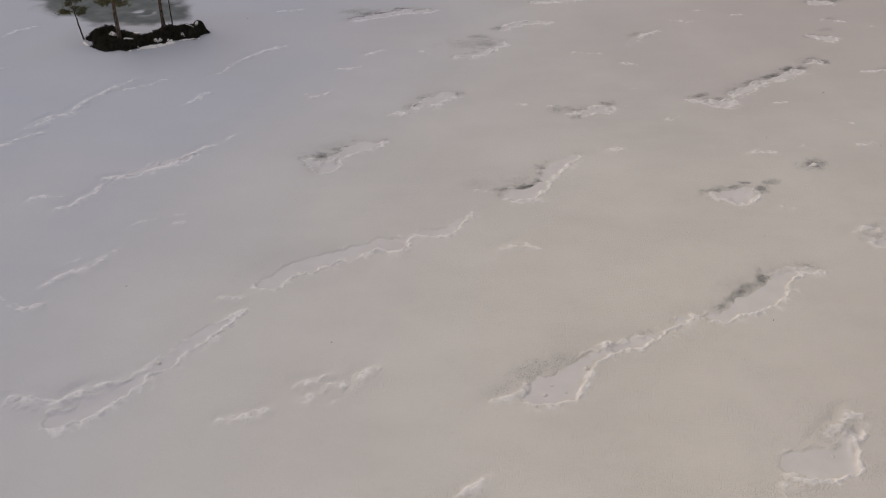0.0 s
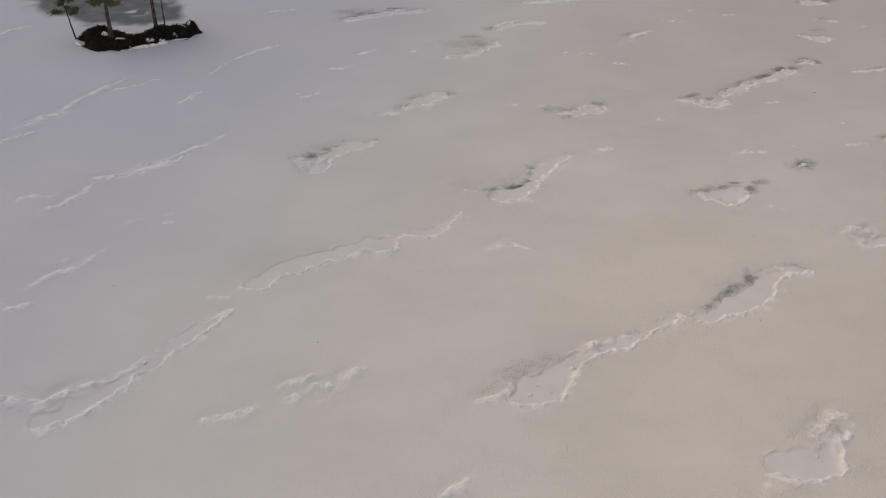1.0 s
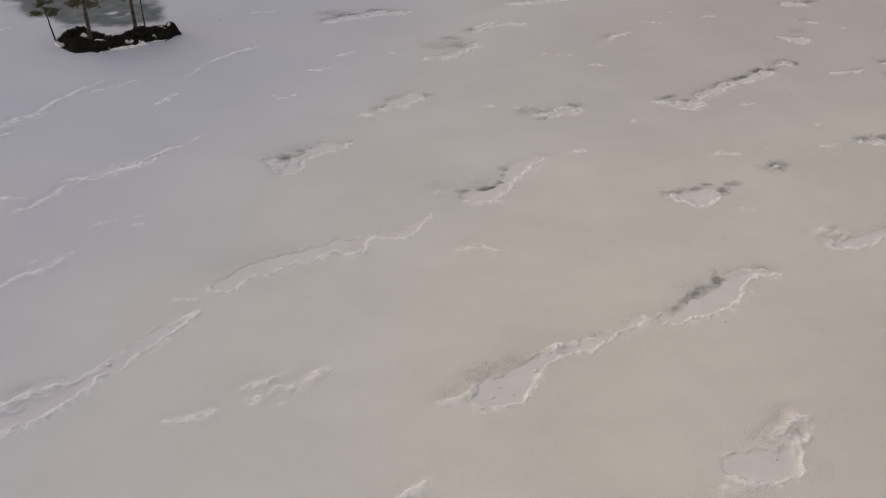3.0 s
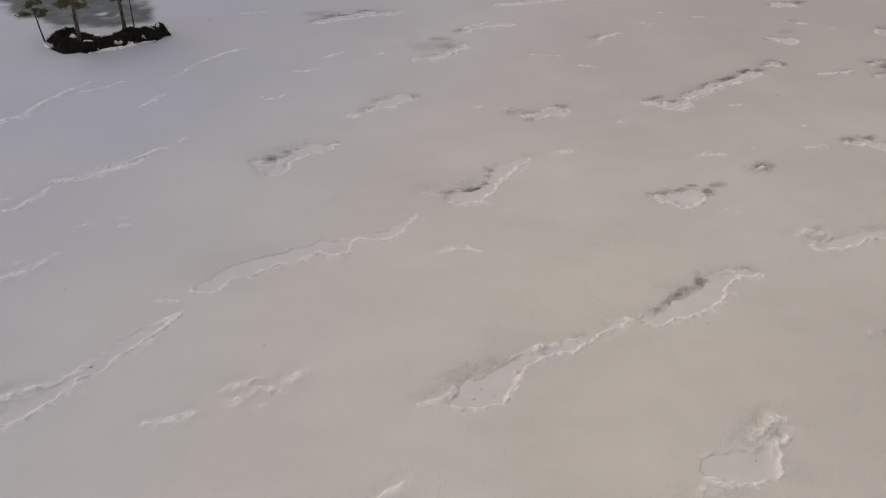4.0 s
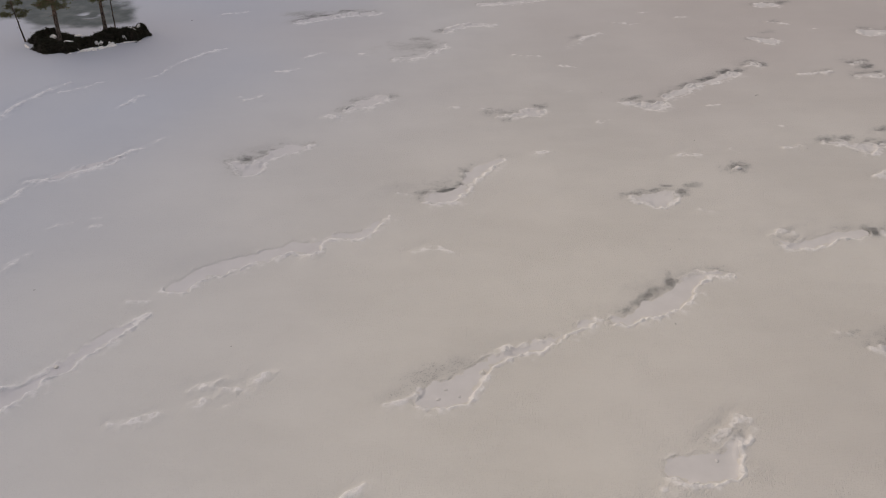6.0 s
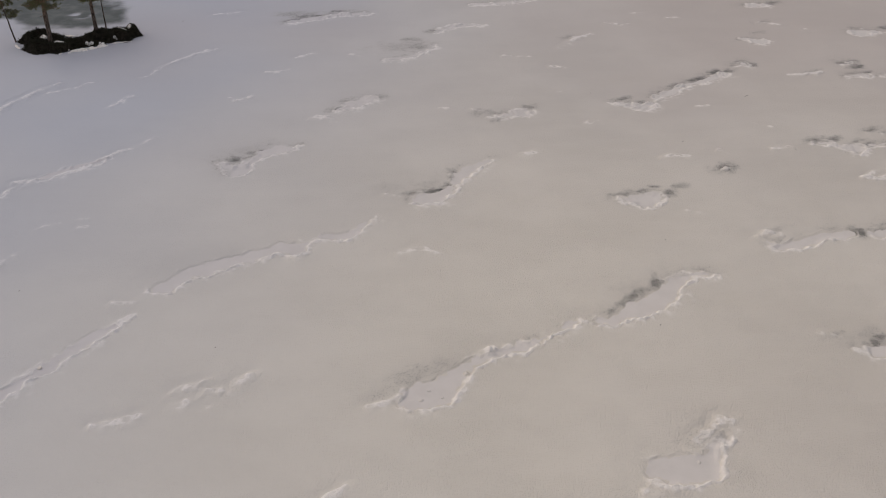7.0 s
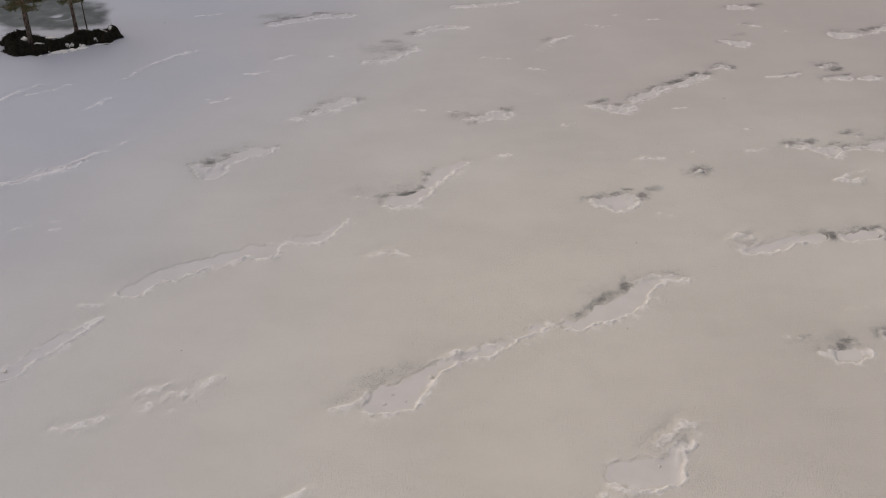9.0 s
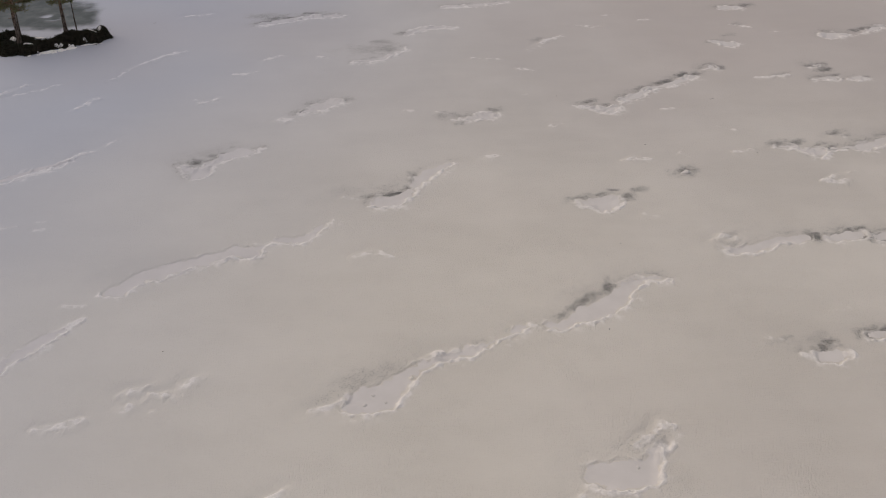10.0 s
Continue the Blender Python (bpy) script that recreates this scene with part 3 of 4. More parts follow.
ridge(0.04, 0, [(27.2, 72.9, 0.3), (28.2, 73.0, 0.3)])
ridge(0.04, 0, [(31.0, 69.6, 0.3), (32.1, 69.0, 0.25)])
ridge(0.05, 0, [(-39.5, 81.0, 0.3), (-38.5, 81.4, 0.3)])
ridge(0.05, 0, [(-13.0, 46.2, 0.3), (-11.9, 46.3, 0.25)])

stain(18.6, 58.7, 0.8, 0.35, 10, 0.55)
stain(19.4, 58.7, 0.7, 0.25, 10, 0.55)
stain(20.5, 59.3, 0.7, 0.25, 20, 0.7)
stain(21.3, 59.7, 0.6, 0.22, 0, 0.7)
stain(13.7, 73.0, 0.5, 0.4, 0, 0.6)
stain(10.9, 71.9, 0.9, 0.35, 10, 0.55)
stain(16.2, 45.4, 0.7, 0.35, 45, 0.68)
stain(16.9, 46.1, 0.9, 0.38, 42, 0.64)
stain(17.7, 46.8, 1.0, 0.40, 38, 0.72)
stain(18.6, 47.4, 0.9, 0.40, 30, 0.72)
stain(19.2, 48.1, 0.45, 0.95, 0, 0.72)
stain(20.2, 49.0, 0.9, 0.22, 15, 0.35)
stain(4.7, 59.1, 0.5, 0.18, 5, 0.7)
stain(5.3, 59.2, 0.6, 0.16, 10, 0.95)
stain(6.0, 59.5, 0.6, 0.16, 25, 1)
stain(6.6, 60.2, 0.5, 0.18, 45, 0.8)
stain(7.0, 61.2, 0.25, 0.6, 0, 0.7)
stain(7.2, 62.3, 0.25, 0.6, 0, 0.5)
stain(5.8, 60.4, 1.6, 0.9, 25, 0.28)
stain(-9.0, 63.9, 0.6, 0.4, 15, 0.95)
stain(-8.3, 64.2, 0.6, 0.2, 40, 0.6)
stain(-7.7, 64.7, 0.6, 0.2, 40, 0.5)
stain(-7.2, 65.4, 0.35, 0.5, 20, 0.6)
stain(-8.3, 65.6, 2.0, 1.2, 30, 0.25)
stain(-8.2, 93.7, 1.2, 0.35, 15, 0.8)
stain(-6.3, 94.9, 1.3, 0.3, 12, 0.85)
stain(-4.1, 96.2, 1.3, 0.3, 10, 0.8)
stain(-8.7, 95.4, 1.6, 1.0, 0, 0.45)
stain(21.2, 74.3, 0.9, 0.25, -10, 0.6)
stain(23.0, 73.8, 0.9, 0.25, 0, 0.6)
stain(-2.2, 72.7, 0.35, 0.3, 0, 0.9)
stain(-1.7, 74.4, 1.0, 0.3, 20, 0.45)
stain(1.0, 74.9, 0.4, 0.4, 0, 0.6)
stain(18.1, 47.6, 2.2, 1, 25, 0.24)
stain(-9.0, 64.0, 0.9, 0.5, 25, 0.95)
stain(-8.0, 65.1, 0.8, 0.4, 25, 0.6)
stain(-9.5, 65.1, 2, 1.2, 25, 0.2)
stain(4.3, 59.1, 0.9, 0.35, 25, 0.7)
stain(5.6, 59.4, 0.9, 0.35, 25, 0.6)
stain(6.8, 60.3, 0.35, 0.7, 25, 0.8)
stain(7.2, 62.0, 0.3, 0.7, 25, 0.6)
stain(2.7, 59.8, 2, 1, 25, 0.22)
stain(19.1, 58.8, 0.9, 0.4, 25, 0.6)
stain(20.6, 59.1, 0.7, 0.3, 25, 0.5)
stain(22.0, 58.8, 0.7, 0.5, 25, 0.8)
stain(23.0, 59.7, 0.8, 0.45, 25, 0.6)
stain(21.2, 74.4, 1, 0.5, 25, 0.7)
stain(22.7, 73.9, 0.8, 0.4, 25, 0.6)
stain(24.0, 74.9, 0.6, 0.5, 25, 0.6)
stain(26.4, 77.0, 1.2, 0.5, 25, 0.7)
stain(28.3, 78.3, 1, 0.5, 25, 0.9)
stain(30.3, 79.8, 1.1, 0.6, 25, 1)
stain(31.4, 80.0, 0.8, 0.5, 25, 0.8)
stain(33.1, 82.0, 0.8, 0.5, 25, 0.6)
stain(34.0, 81.5, 0.5, 0.6, 25, 0.8)
stain(26.9, 62.3, 1, 0.75, 25, 0.7)
stain(-7.5, 94.7, 1.6, 0.8, 25, 0.7)
stain(-4.7, 95.7, 1.3, 0.5, 25, 0.5)
stain(-8.5, 93.8, 0.9, 0.5, 25, 0.6)
stain(4.2, 86.3, 1.4, 0.9, 25, 0.55)
stain(5.6, 90.4, 0.8, 0.6, 25, 0.6)
stain(2.6, 86.4, 3.2, 1.7, 15, 0.34)
stain(3.4, 88.1, 1.3, 0.6, 10, 0.5)
stain(-2.4, 72.8, 0.7, 0.5, 25, 0.8)
stain(1.2, 75.3, 0.7, 0.5, 25, 0.6)
stain(-1.3, 74.9, 1.4, 0.5, 25, 0.3)
stain(9.5, 72.1, 0.8, 0.6, 25, 0.5)
stain(10.7, 70.5, 0.6, 0.4, 25, 0.5)
stain(13.5, 73.0, 0.7, 0.5, 25, 0.6)
stain(11.3, 72.1, 0.9, 0.4, 25, 0.35)
stain(5.3, 40.0, 2.2, 0.7, 25, 0.33)
stain(4.2, 39.1, 1, 0.5, 25, 0.3)
stain(3.4, 38.1, 1.4, 0.7, 25, 0.25)
stain(19.2, 34.9, 1.5, 0.8, 25, 0.32)
stain(-20.1, 38.3, 2.4, 0.8, 25, 0.15)
stain(-16.0, 40.5, 2, 0.6, 25, 0.15)
stain(40.4, 97.7, 1.2, 0.5, 25, 0.7)
stain(34.9, 87.9, 1, 0.5, 25, 0.5)
stain(38.3, 92.4, 1, 0.5, 25, 0.5)
stain(18.5, 88.7, 0.9, 0.5, 25, 0.45)
stain(33.6, 53.5, 0.55, 0.8, 25, 0.9)
stain(35.9, 54.2, 0.6, 0.35, 25, 0.8)
stain(36.7, 54.5, 0.7, 0.3, 25, 0.8)
stain(37.3, 53.6, 0.6, 0.8, 25, 1)
stain(37.8, 53.1, 0.7, 0.4, 25, 0.7)
stain(35.0, 54.0, 0.7, 0.3, 25, 0.5)
stain(27.9, 53.8, 1.2, 0.4, 25, 0.4)
stain(34.7, 66.7, 1, 0.5, 25, 0.6)
stain(36.3, 66.8, 0.9, 0.4, 25, 0.7)
stain(37.9, 66.5, 0.8, 0.4, 25, 0.7)
stain(38.7, 66.0, 0.5, 0.4, 25, 1)
stain(40.6, 66.3, 0.9, 0.4, 25, 0.7)
stain(41.2, 65.8, 0.6, 0.3, 25, 0.8)
stain(43.1, 67.4, 0.9, 0.4, 25, 0.6)
stain(39.8, 68.4, 0.9, 0.4, 25, 0.7)
stain(40.6, 68.0, 0.5, 0.4, 25, 0.6)
stain(30.8, 42.7, 0.7, 0.35, 25, 0.7)
stain(30.3, 42.3, 0.5, 0.35, 25, 0.7)
stain(30.0, 42.9, 1.3, 0.6, 25, 0.35)
stain(33.6, 43.8, 0.8, 0.4, 25, 0.8)
stain(34.3, 43.9, 0.6, 0.35, 25, 0.8)
stain(33.1, 43.1, 0.4, 0.5, 25, 0.5)
stain(28.3, 43.0, 0.9, 0.3, 25, 0.35)
stain(42.8, 82.0, 1, 0.5, 25, 0.8)
stain(43.0, 80.8, 0.8, 0.6, 25, 0.9)
stain(43.6, 79.7, 0.7, 0.4, 25, 0.7)
stain(46.2, 79.2, 0.6, 0.4, 25, 0.5)
stain(49.8, 90.8, 1.2, 0.5, 25, 0.8)
stain(51.4, 91.4, 1, 0.4, 25, 0.7)
stain(46.2, 90.0, 1.2, 0.4, 25, 0.4)
stain(38.9, 79.9, 1, 0.4, 25, 0.5)
stain(36.7, 89.5, 0.9, 0.5, 25, 0.4)


def boxes_meet(spine, x0, x1, y0, y1, pad):
    return (spine[:, 0].min() - pad < x1 and spine[:, 0].max() + pad > x0
            and spine[:, 1].min() - pad < y1 and spine[:, 1].max() + pad > y0)


def lake(x, y):
    """All features at once: height, rim share, darkening (wet ice and painted shade), least outline distance and whose
    it is.
    """
    h, share, wet = swell(x, y), np.zeros(x.shape), np.zeros(x.shape)
    least, owner = np.full(x.shape, 1e9), np.full(x.shape, -1)
    x0, x1, y0, y1 = x.min(), x.max(), y.min(), y.max()
    for n, feature in enumerate(FEATURES):
        if not boxes_meet(feature[3], x0, x1, y0, y1, 6.0):
            continue
        sp = feature[3]
        if x.ndim == 2:
            cols = np.where((x[0] > sp[:, 0].min() - 6) & (x[0] < sp[:, 0].max() + 6))[0]
            lines = np.where((y[:, 0] > sp[:, 1].min() - 6) & (y[:, 0] < sp[:, 1].max() + 6))[0]
            if not len(cols) or not len(lines):
                continue
            cut = (slice(lines[0], lines[-1] + 1), slice(cols[0], cols[-1] + 1))
        s, fh, fs, fw, _ = relief(x[cut], y[cut], feature)
        h[cut] += fh
        share[cut] = np.maximum(share[cut], fs)
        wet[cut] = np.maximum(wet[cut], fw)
        nearer = s < least[cut]
        owner[cut] = np.where(nearer, n, owner[cut])
        least[cut] = np.minimum(least[cut], s)
    wet = np.maximum(wet, stained(x, y))
    return h, share, wet, least, owner


def sheet(name, xs, ys, zs, keep, material, values, parent=None, true_z=None):
    """A mesh over a grid: only the kept cells, with point values as attributes."""
    ny, nx = zs.shape
    idx = np.arange(ny * nx).reshape(ny, nx)
    quads = np.stack([idx[:-1, :-1], idx[:-1, 1:], idx[1:, 1:], idx[1:, :-1]], -1)[keep]
    used, quads = np.unique(quads, return_inverse=True)
    quads = quads.reshape(-1, 4)
    co = np.stack([xs.ravel(), ys.ravel(), zs.ravel()], 1)[used]
    me = bpy.data.meshes.new(name)
    me.vertices.add(len(co))
    me.vertices.foreach_set("co", co.astype(np.float32).ravel())
    me.loops.add(quads.size)
    me.loops.foreach_set("vertex_index", quads.astype(np.int32).ravel())
    me.polygons.add(len(quads))
    me.polygons.foreach_set("loop_start", np.arange(0, quads.size, 4, dtype=np.int32))
    me.update(calc_edges=True)
    me.shade_smooth()
    for key, v in values.items():
        me.attributes.new(key, "FLOAT", "POINT").data.foreach_set("value", v.ravel()[used].astype(np.float32))
    dy, dx = np.gradient(zs if true_z is None else true_z, ys[:, 0], xs[0])
    nrm = np.stack([-dx, -dy, np.ones_like(dx)], -1).reshape(-1, 3)[used]
    me.normals_split_custom_set_from_vertices(nrm / np.linalg.norm(nrm, axis=1, keepdims=True))
    me.materials.append(material)
    ob = new(name, me)
    ob.parent = parent
    return ob


# ---------------- the lake's snow: one sheet to the horizon ----------------
def graded(lo, hi, gap):
    inner = np.arange(lo, hi + gap / 2, gap)
    outer = np.array([1, 3, 7, 15, 35, 80, 200, 500, 1200, 2600, 4200.0])
    return np.r_[lo - outer[::-1], inner, hi + outer]


gx, gy = np.meshgrid(graded(-56, 66, 0.25), graded(24, 112, 0.25))
gh, gshare, gwet, gleast, gowner = lake(gx, gy)
far = np.maximum(np.abs(gx) - 70, 0) + np.maximum(gy - 116, 0) + np.maximum(20 - gy, 0)
fade = np.exp(-far / 20)
gz = (swell(gx, gy) - 0.35 * step(1.7, 1.2, gleast)) * fade
ground = sheet("ground", gx, gy, gz, np.ones((gx.shape[0] - 1, gx.shape[1] - 1), bool), CRUST, {"thaw_shade": gwet, "cool_falloff": cool_falloff_at(gx, gy), "warm_lift": warm_lift_at(gx, gy), "brown_tone": brown_tone_at(gx, gy)}, true_z=gh * fade)
tagged(ground, "pitted grey-white snow crust over a frozen lake", "snow", kind="structure")

def pieces_of(mask, least_cells, crumbs):
    """The connected pieces of a mask of cells; crumbs: the small ones go with the largest, or are left out."""
    tags = np.where(mask, np.arange(1, mask.size + 1).reshape(mask.shape), 0)
    while True:
        grown = np.pad(tags, 1)
        grown = np.maximum.reduce([tags, grown[:-2, 1:-1], grown[2:, 1:-1], grown[1:-1, :-2], grown[1:-1, 2:]]) * mask
        grown = np.where(mask, grown, 0)
        if (grown == tags).all():
            break
        tags = grown
        for k in (0, 1):
            for flip in (1, -1):
                t = np.swapaxes(tags, 0, k)[::flip]
                for r in range(1, len(t)):
                    t[r] = np.where(t[r] > 0, np.where(t[r - 1] > 0, np.maximum(t[r], t[r - 1]), t[r]), 0)
    names, counts = np.unique(tags[tags > 0], return_counts=True)
    if not len(names):
        return []
    if crumbs:
        small = np.isin(tags, names[counts < 25]) & (tags != names[counts.argmax()])
        return [(tags == k) | (small if k == names[counts.argmax()] else False) for k, c in zip(names, counts) if c >= 25 or k == names[counts.argmax()]]
    return [tags == k for k, c in zip(names, counts) if c >= least_cells]


# ---------------- hollows and ridges in the snow ----------------
for n, feature in enumerate(FEATURES):
    kind, rim, thaw_shade, spine = feature
    gap, reach = 0.07, 2.3 + spine[:, 2].max()
    lattice = [np.arange(int((spine[:, k].min() - reach) / gap), int((spine[:, k].max() + reach) / gap)) * gap for k in (0, 1)]
    px, py = np.meshgrid(*lattice)
    h, share, wet, least, owner = lake(px, py)
    z = h + 0.006 - 0.02 * step(1.5, 2.0, least)
    mine = (owner == n) & (least < 1.98)
    keep = mine[:-1, :-1]
    values = {"rim": share, "thaw_shade": wet, "cool_falloff": cool_falloff_at(px, py), "warm_lift": warm_lift_at(px, py), "brown_tone": brown_tone_at(px, py)}
    near = relief(px, py, feature)[4]
    long = np.hypot(*np.diff(spine[:, :2], axis=0).T).sum()
    rest = keep.copy()

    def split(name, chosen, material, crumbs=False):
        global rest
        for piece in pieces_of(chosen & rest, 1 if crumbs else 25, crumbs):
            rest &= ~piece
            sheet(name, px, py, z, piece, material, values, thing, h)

    if kind == "hollow":
        thing = new("snow_hollow")
        wetword = "dark wet ice beside it" if thaw_shade > 0.5 else "a lumpy white lip"
        tagged(thing, ("long narrow" if long > 6 else "small") + " smooth snow-filled hollow with " + wetword, "snow hollow", "hollows in the lake snow")
        split("hollow_floor", (least < -0.2)[:-1, :-1], FLOOR)
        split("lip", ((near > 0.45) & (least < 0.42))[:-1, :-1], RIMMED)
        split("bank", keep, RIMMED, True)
    else:
        thing = new("snow_ridge")
        tagged(thing, ("long low" if long > 4 else "short lumpy") + " ridge of whiter wind-packed snow on the lake crust", "snow ridge", "ridges on the lake snow")
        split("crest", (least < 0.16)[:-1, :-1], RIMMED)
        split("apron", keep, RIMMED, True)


# ---------------- mesh helpers ----------------
def part(name, verts, faces, material, parent=None, label="", smooth=False):
    me = bpy.data.meshes.new(name)
    me.from_pydata([tuple(v) for v in verts], [], faces)
    me.materials.append(material)
    if smooth:
        me.shade_smooth()
    ob = new(name, me)
    ob.parent = parent
    return tagged(ob, label)


def tube(points, radii, sides=9, ragged=0.0, rng=None):
    """Vertices and faces of a tapering round limb along points."""
    verts, faces = [], []
    pts = [Vector(p) for p in points]
    for i, p in enumerate(pts):
        d = (pts[min(i + 1, len(pts) - 1)] - pts[max(i - 1, 0)]).normalized()
        u = d.cross(Vector((0.3, 0.9, 0.1)) if abs(d.z) > 0.7 else Vector((0, 0, 1))).normalized()
        v = d.cross(u)
        for k in range(sides):
            t = 2 * math.pi * k / sides
            r = radii[i] * (1 + (rng.uniform(-ragged, ragged) if rng else 0))
            verts.append(p + (u * math.cos(t) + v * math.sin(t)) * r)
    for i in range(len(pts) - 1):
        for k in range(sides):
            a, b = i * sides + k, i * sides + (k + 1) % sides
            faces.append((a, b, b + sides, a + sides))
    faces.append(tuple(range(sides))[::-1])
    faces.append(tuple(range((len(pts) - 1) * sides, len(pts) * sides)))
    return verts, faces


def joined(pieces):
    verts, faces = [], []
    for v, f in pieces:
        n = len(verts)
        verts += v
        faces += [tuple(i + n for i in q) for q in f]
    return verts, faces


def tuft(at, away, size, rng, blades=14, width=0.02):
    """A shock of needles or leaves: thin blades round one shoot."""
    verts, faces = [], []
    for _ in range(blades):
        d = (away * 0.55 + Vector((rng.gauss(0, 1), rng.gauss(0, 1), rng.gauss(0, 0.8))).normalized()).normalized()
        side = d.cross(Vector((rng.gauss(0, 1), rng.gauss(0, 1), rng.gauss(0, 1)))).normalized() * width
        o = at + away * rng.uniform(-0.5, 0.5) * size
        tip = o + d * size * rng.uniform(0.6, 1.1)
        n = len(verts)
        verts += [o - side * 0.6, o + side * 0.6, (o + tip) / 2 + side, tip, (o + tip) / 2 - side]
        faces += [(n, n + 1, n + 2, n + 3, n + 4)]
    return verts, faces


def pine(seed, base, height, radius, lean, crown_from, spread, density, label):
    """A Scots pine: crooked tapering trunk, limbs in loose whorls, flat shocks of needles at their ends."""
    rng = random.Random(seed)
    thing = new("pine_tree")
    thing.location = base
    lean = Vector(lean)
    line, radii, k = [], [], 14
    for i in range(k + 1):
        t = i / k
        wob = Vector((rng.gauss(0, 1), rng.gauss(0, 1), 0)) * 0.006 * height * t
        line.append(Vector((0, 0, -0.25)) + Vector((lean.x, lean.y, 1)) * (height * t) - Vector((lean.x, lean.y, 0)) * height * 0.25 * t * t + wob)
        radii.append(radius * (1 - 0.7 * t) * (1.28 if i == 0 else 1))
    v, f = tube(line, radii, 11, 0.06, rng)
    part("trunk", v, f, BARK, thing, smooth=True)

    def along(t):
        q = t * k
        i = min(int(q), k - 1)
        return line[i].lerp(line[i + 1], q - i), radii[i] * (1 - (q - i)) + radii[i + 1] * (q - i)

    z, begun = crown_from * 0.72, False
    while z < height * 0.97:
        t = z / height
        o, r = along(t)
        bare = z < crown_from
        lowest = not bare and not begun
        begun = begun or not bare
        for turn in [rng.uniform(0, 1) + 1.26 * q for q in range(5)] if lowest else [rng.uniform(0, 2 * math.pi) for _ in range(1 if bare else rng.randint(1, 3))]:
            reach = spread * (0.35 if bare else 1.0) * math.sqrt(max(0.05, 1 - max(0, t - 0.45) / 0.6)) * (rng.uniform(0.8, 1.1) if lowest else rng.uniform(0.55, 1.1))
            d = Vector((math.cos(turn), math.sin(turn), 0))
            droop = rng.uniform(-0.1, 0.25) + 0.5 * max(0, t - 0.6)
            pts = [o, o + d * reach * 0.4 + Vector((0, 0, reach * 0.05)), o + d * reach * 0.75 + Vector((rng.gauss(0, .1), rng.gauss(0, .1), reach * droop * 0.6)),
                   o + d * reach + Vector((rng.gauss(0, .15), rng.gauss(0, .15), reach * droop))]
            rr = max(0.012, r * 0.32)
            limbs, shocks = [tube(pts, [rr, rr * 0.75, rr * 0.5, rr * 0.2], 5)], []
            if bare:
                v, f = limbs[0]
                part("limb", v, f, BARK, thing, "bare dead limb")
                continue
            for _ in range(max(3, int(density * reach * (1.0 if z < crown_from + 1.8 else 0.45)))):
                q = rng.uniform(0.42, 1.0) if not bare else rng.uniform(0.8, 1.0)
                i = min(int(q * 3), 2)
                at = pts[i].lerp(pts[i + 1], q * 3 - i)
                off = Vector((rng.gauss(0, 0.17), rng.gauss(0, 0.17), rng.gauss(0.06, 0.06))) * (0.6 + reach * 0.55)
                twig_end = at + off
                limbs.append(tube([at, at.lerp(twig_end, 0.5) + Vector((0, 0, 0.03)), twig_end], [0.012, 0.009, 0.005], 3))
                for _ in range(3):
                    shocks.append(tuft(twig_end + Vector((rng.gauss(0, .07), rng.gauss(0, .07), rng.gauss(0, .035))), (off.normalized() + Vector((0, 0, 0.5))).normalized(), rng.uniform(0.09, 0.16), rng, 15, 0.009))
            v, f = joined(limbs)
            limb = part("limb", v, f, BARK, thing)
            v, f = joined(shocks)
            part("needles", v, f, NEEDLES, limb, "flat clump of dull green needles")
        z += rng.uniform(0.22, 0.5) * (1.3 if bare else 1)
    return tagged(thing, label, "pine tree", "pines on the islet")


# ---------------- the islet ----------------
ISLET = np.array([(-32.8, 88.1, 0.95), (-30.9, 86.9, 1.85), (-29.3, 86.8, 1.8), (-27.3, 87.9, 1.5), (-25.2, 88.9, 1.42), (-24.2, 89.1, 1.2)])
ISLET_HUMPS = ((-31.5, 88.9, 1.15, 0.95), (-33.2, 88.1, -0.3, 0.8), (-30.6, 86.2, 0.1, 1.2), (-28.5, 88.7, -0.45, 1.4), (-23.3, 90.1, 0.3, 0.8), (-24.3, 89.3, 0.25, 0.8), (-25.6, 89.1, 0.2, 0.9), (-26.9, 88.6, 0.1, 0.8))


def islet_edge(x, y):
    body = np.minimum(spine_distance(x, y, ISLET), np.hypot(x + 23.5, y - 89.9) - 0.95)
    return body + 0.30 * vnoise(x, y, 1.3, 21) + 0.2 * vnoise(x, y, 0.5, 22)


def islet_height(x, y):
    s = islet_edge(x, y)
    h = 0.85 * step(0.05, -0.85, s) + 0.20 * vnoise(x, y, 1.5, 27) * step(0, -0.5, s) + 0.16 * vnoise(x, y, 0.8, 23) * step(0, -0.4, s) + 0.08 * vnoise(x, y, 0.3, 24) * step(0, -0.3, s)
    for hx, hy, hh, hr in ISLET_HUMPS:
        h = h + hh * np.exp(-((x - hx) ** 2 + (y - hy) ** 2) / hr**2) * step(0.2, -0.3, s)
    return h - 0.12 + swell(x, y) - 0.5 * step(0.0, 0.5, s)


def at_islet(x, y):
    return float(islet_height(np.array([[x]]), np.array([[y]]))[0, 0])


ix, iy = np.meshgrid(np.arange(-36, -21, 0.09), np.arange(83.5, 93.5, 0.09))
iz, edge = islet_height(ix, iy), islet_edge(ix, iy)
islet = tagged(new("islet"), "low peaty islet covered in dark heath shrubs on the ice", "islet")
sheet("peat_mound", ix, iy, iz, edge[:-1, :-1] < 0.4, PEAT, {}, islet)

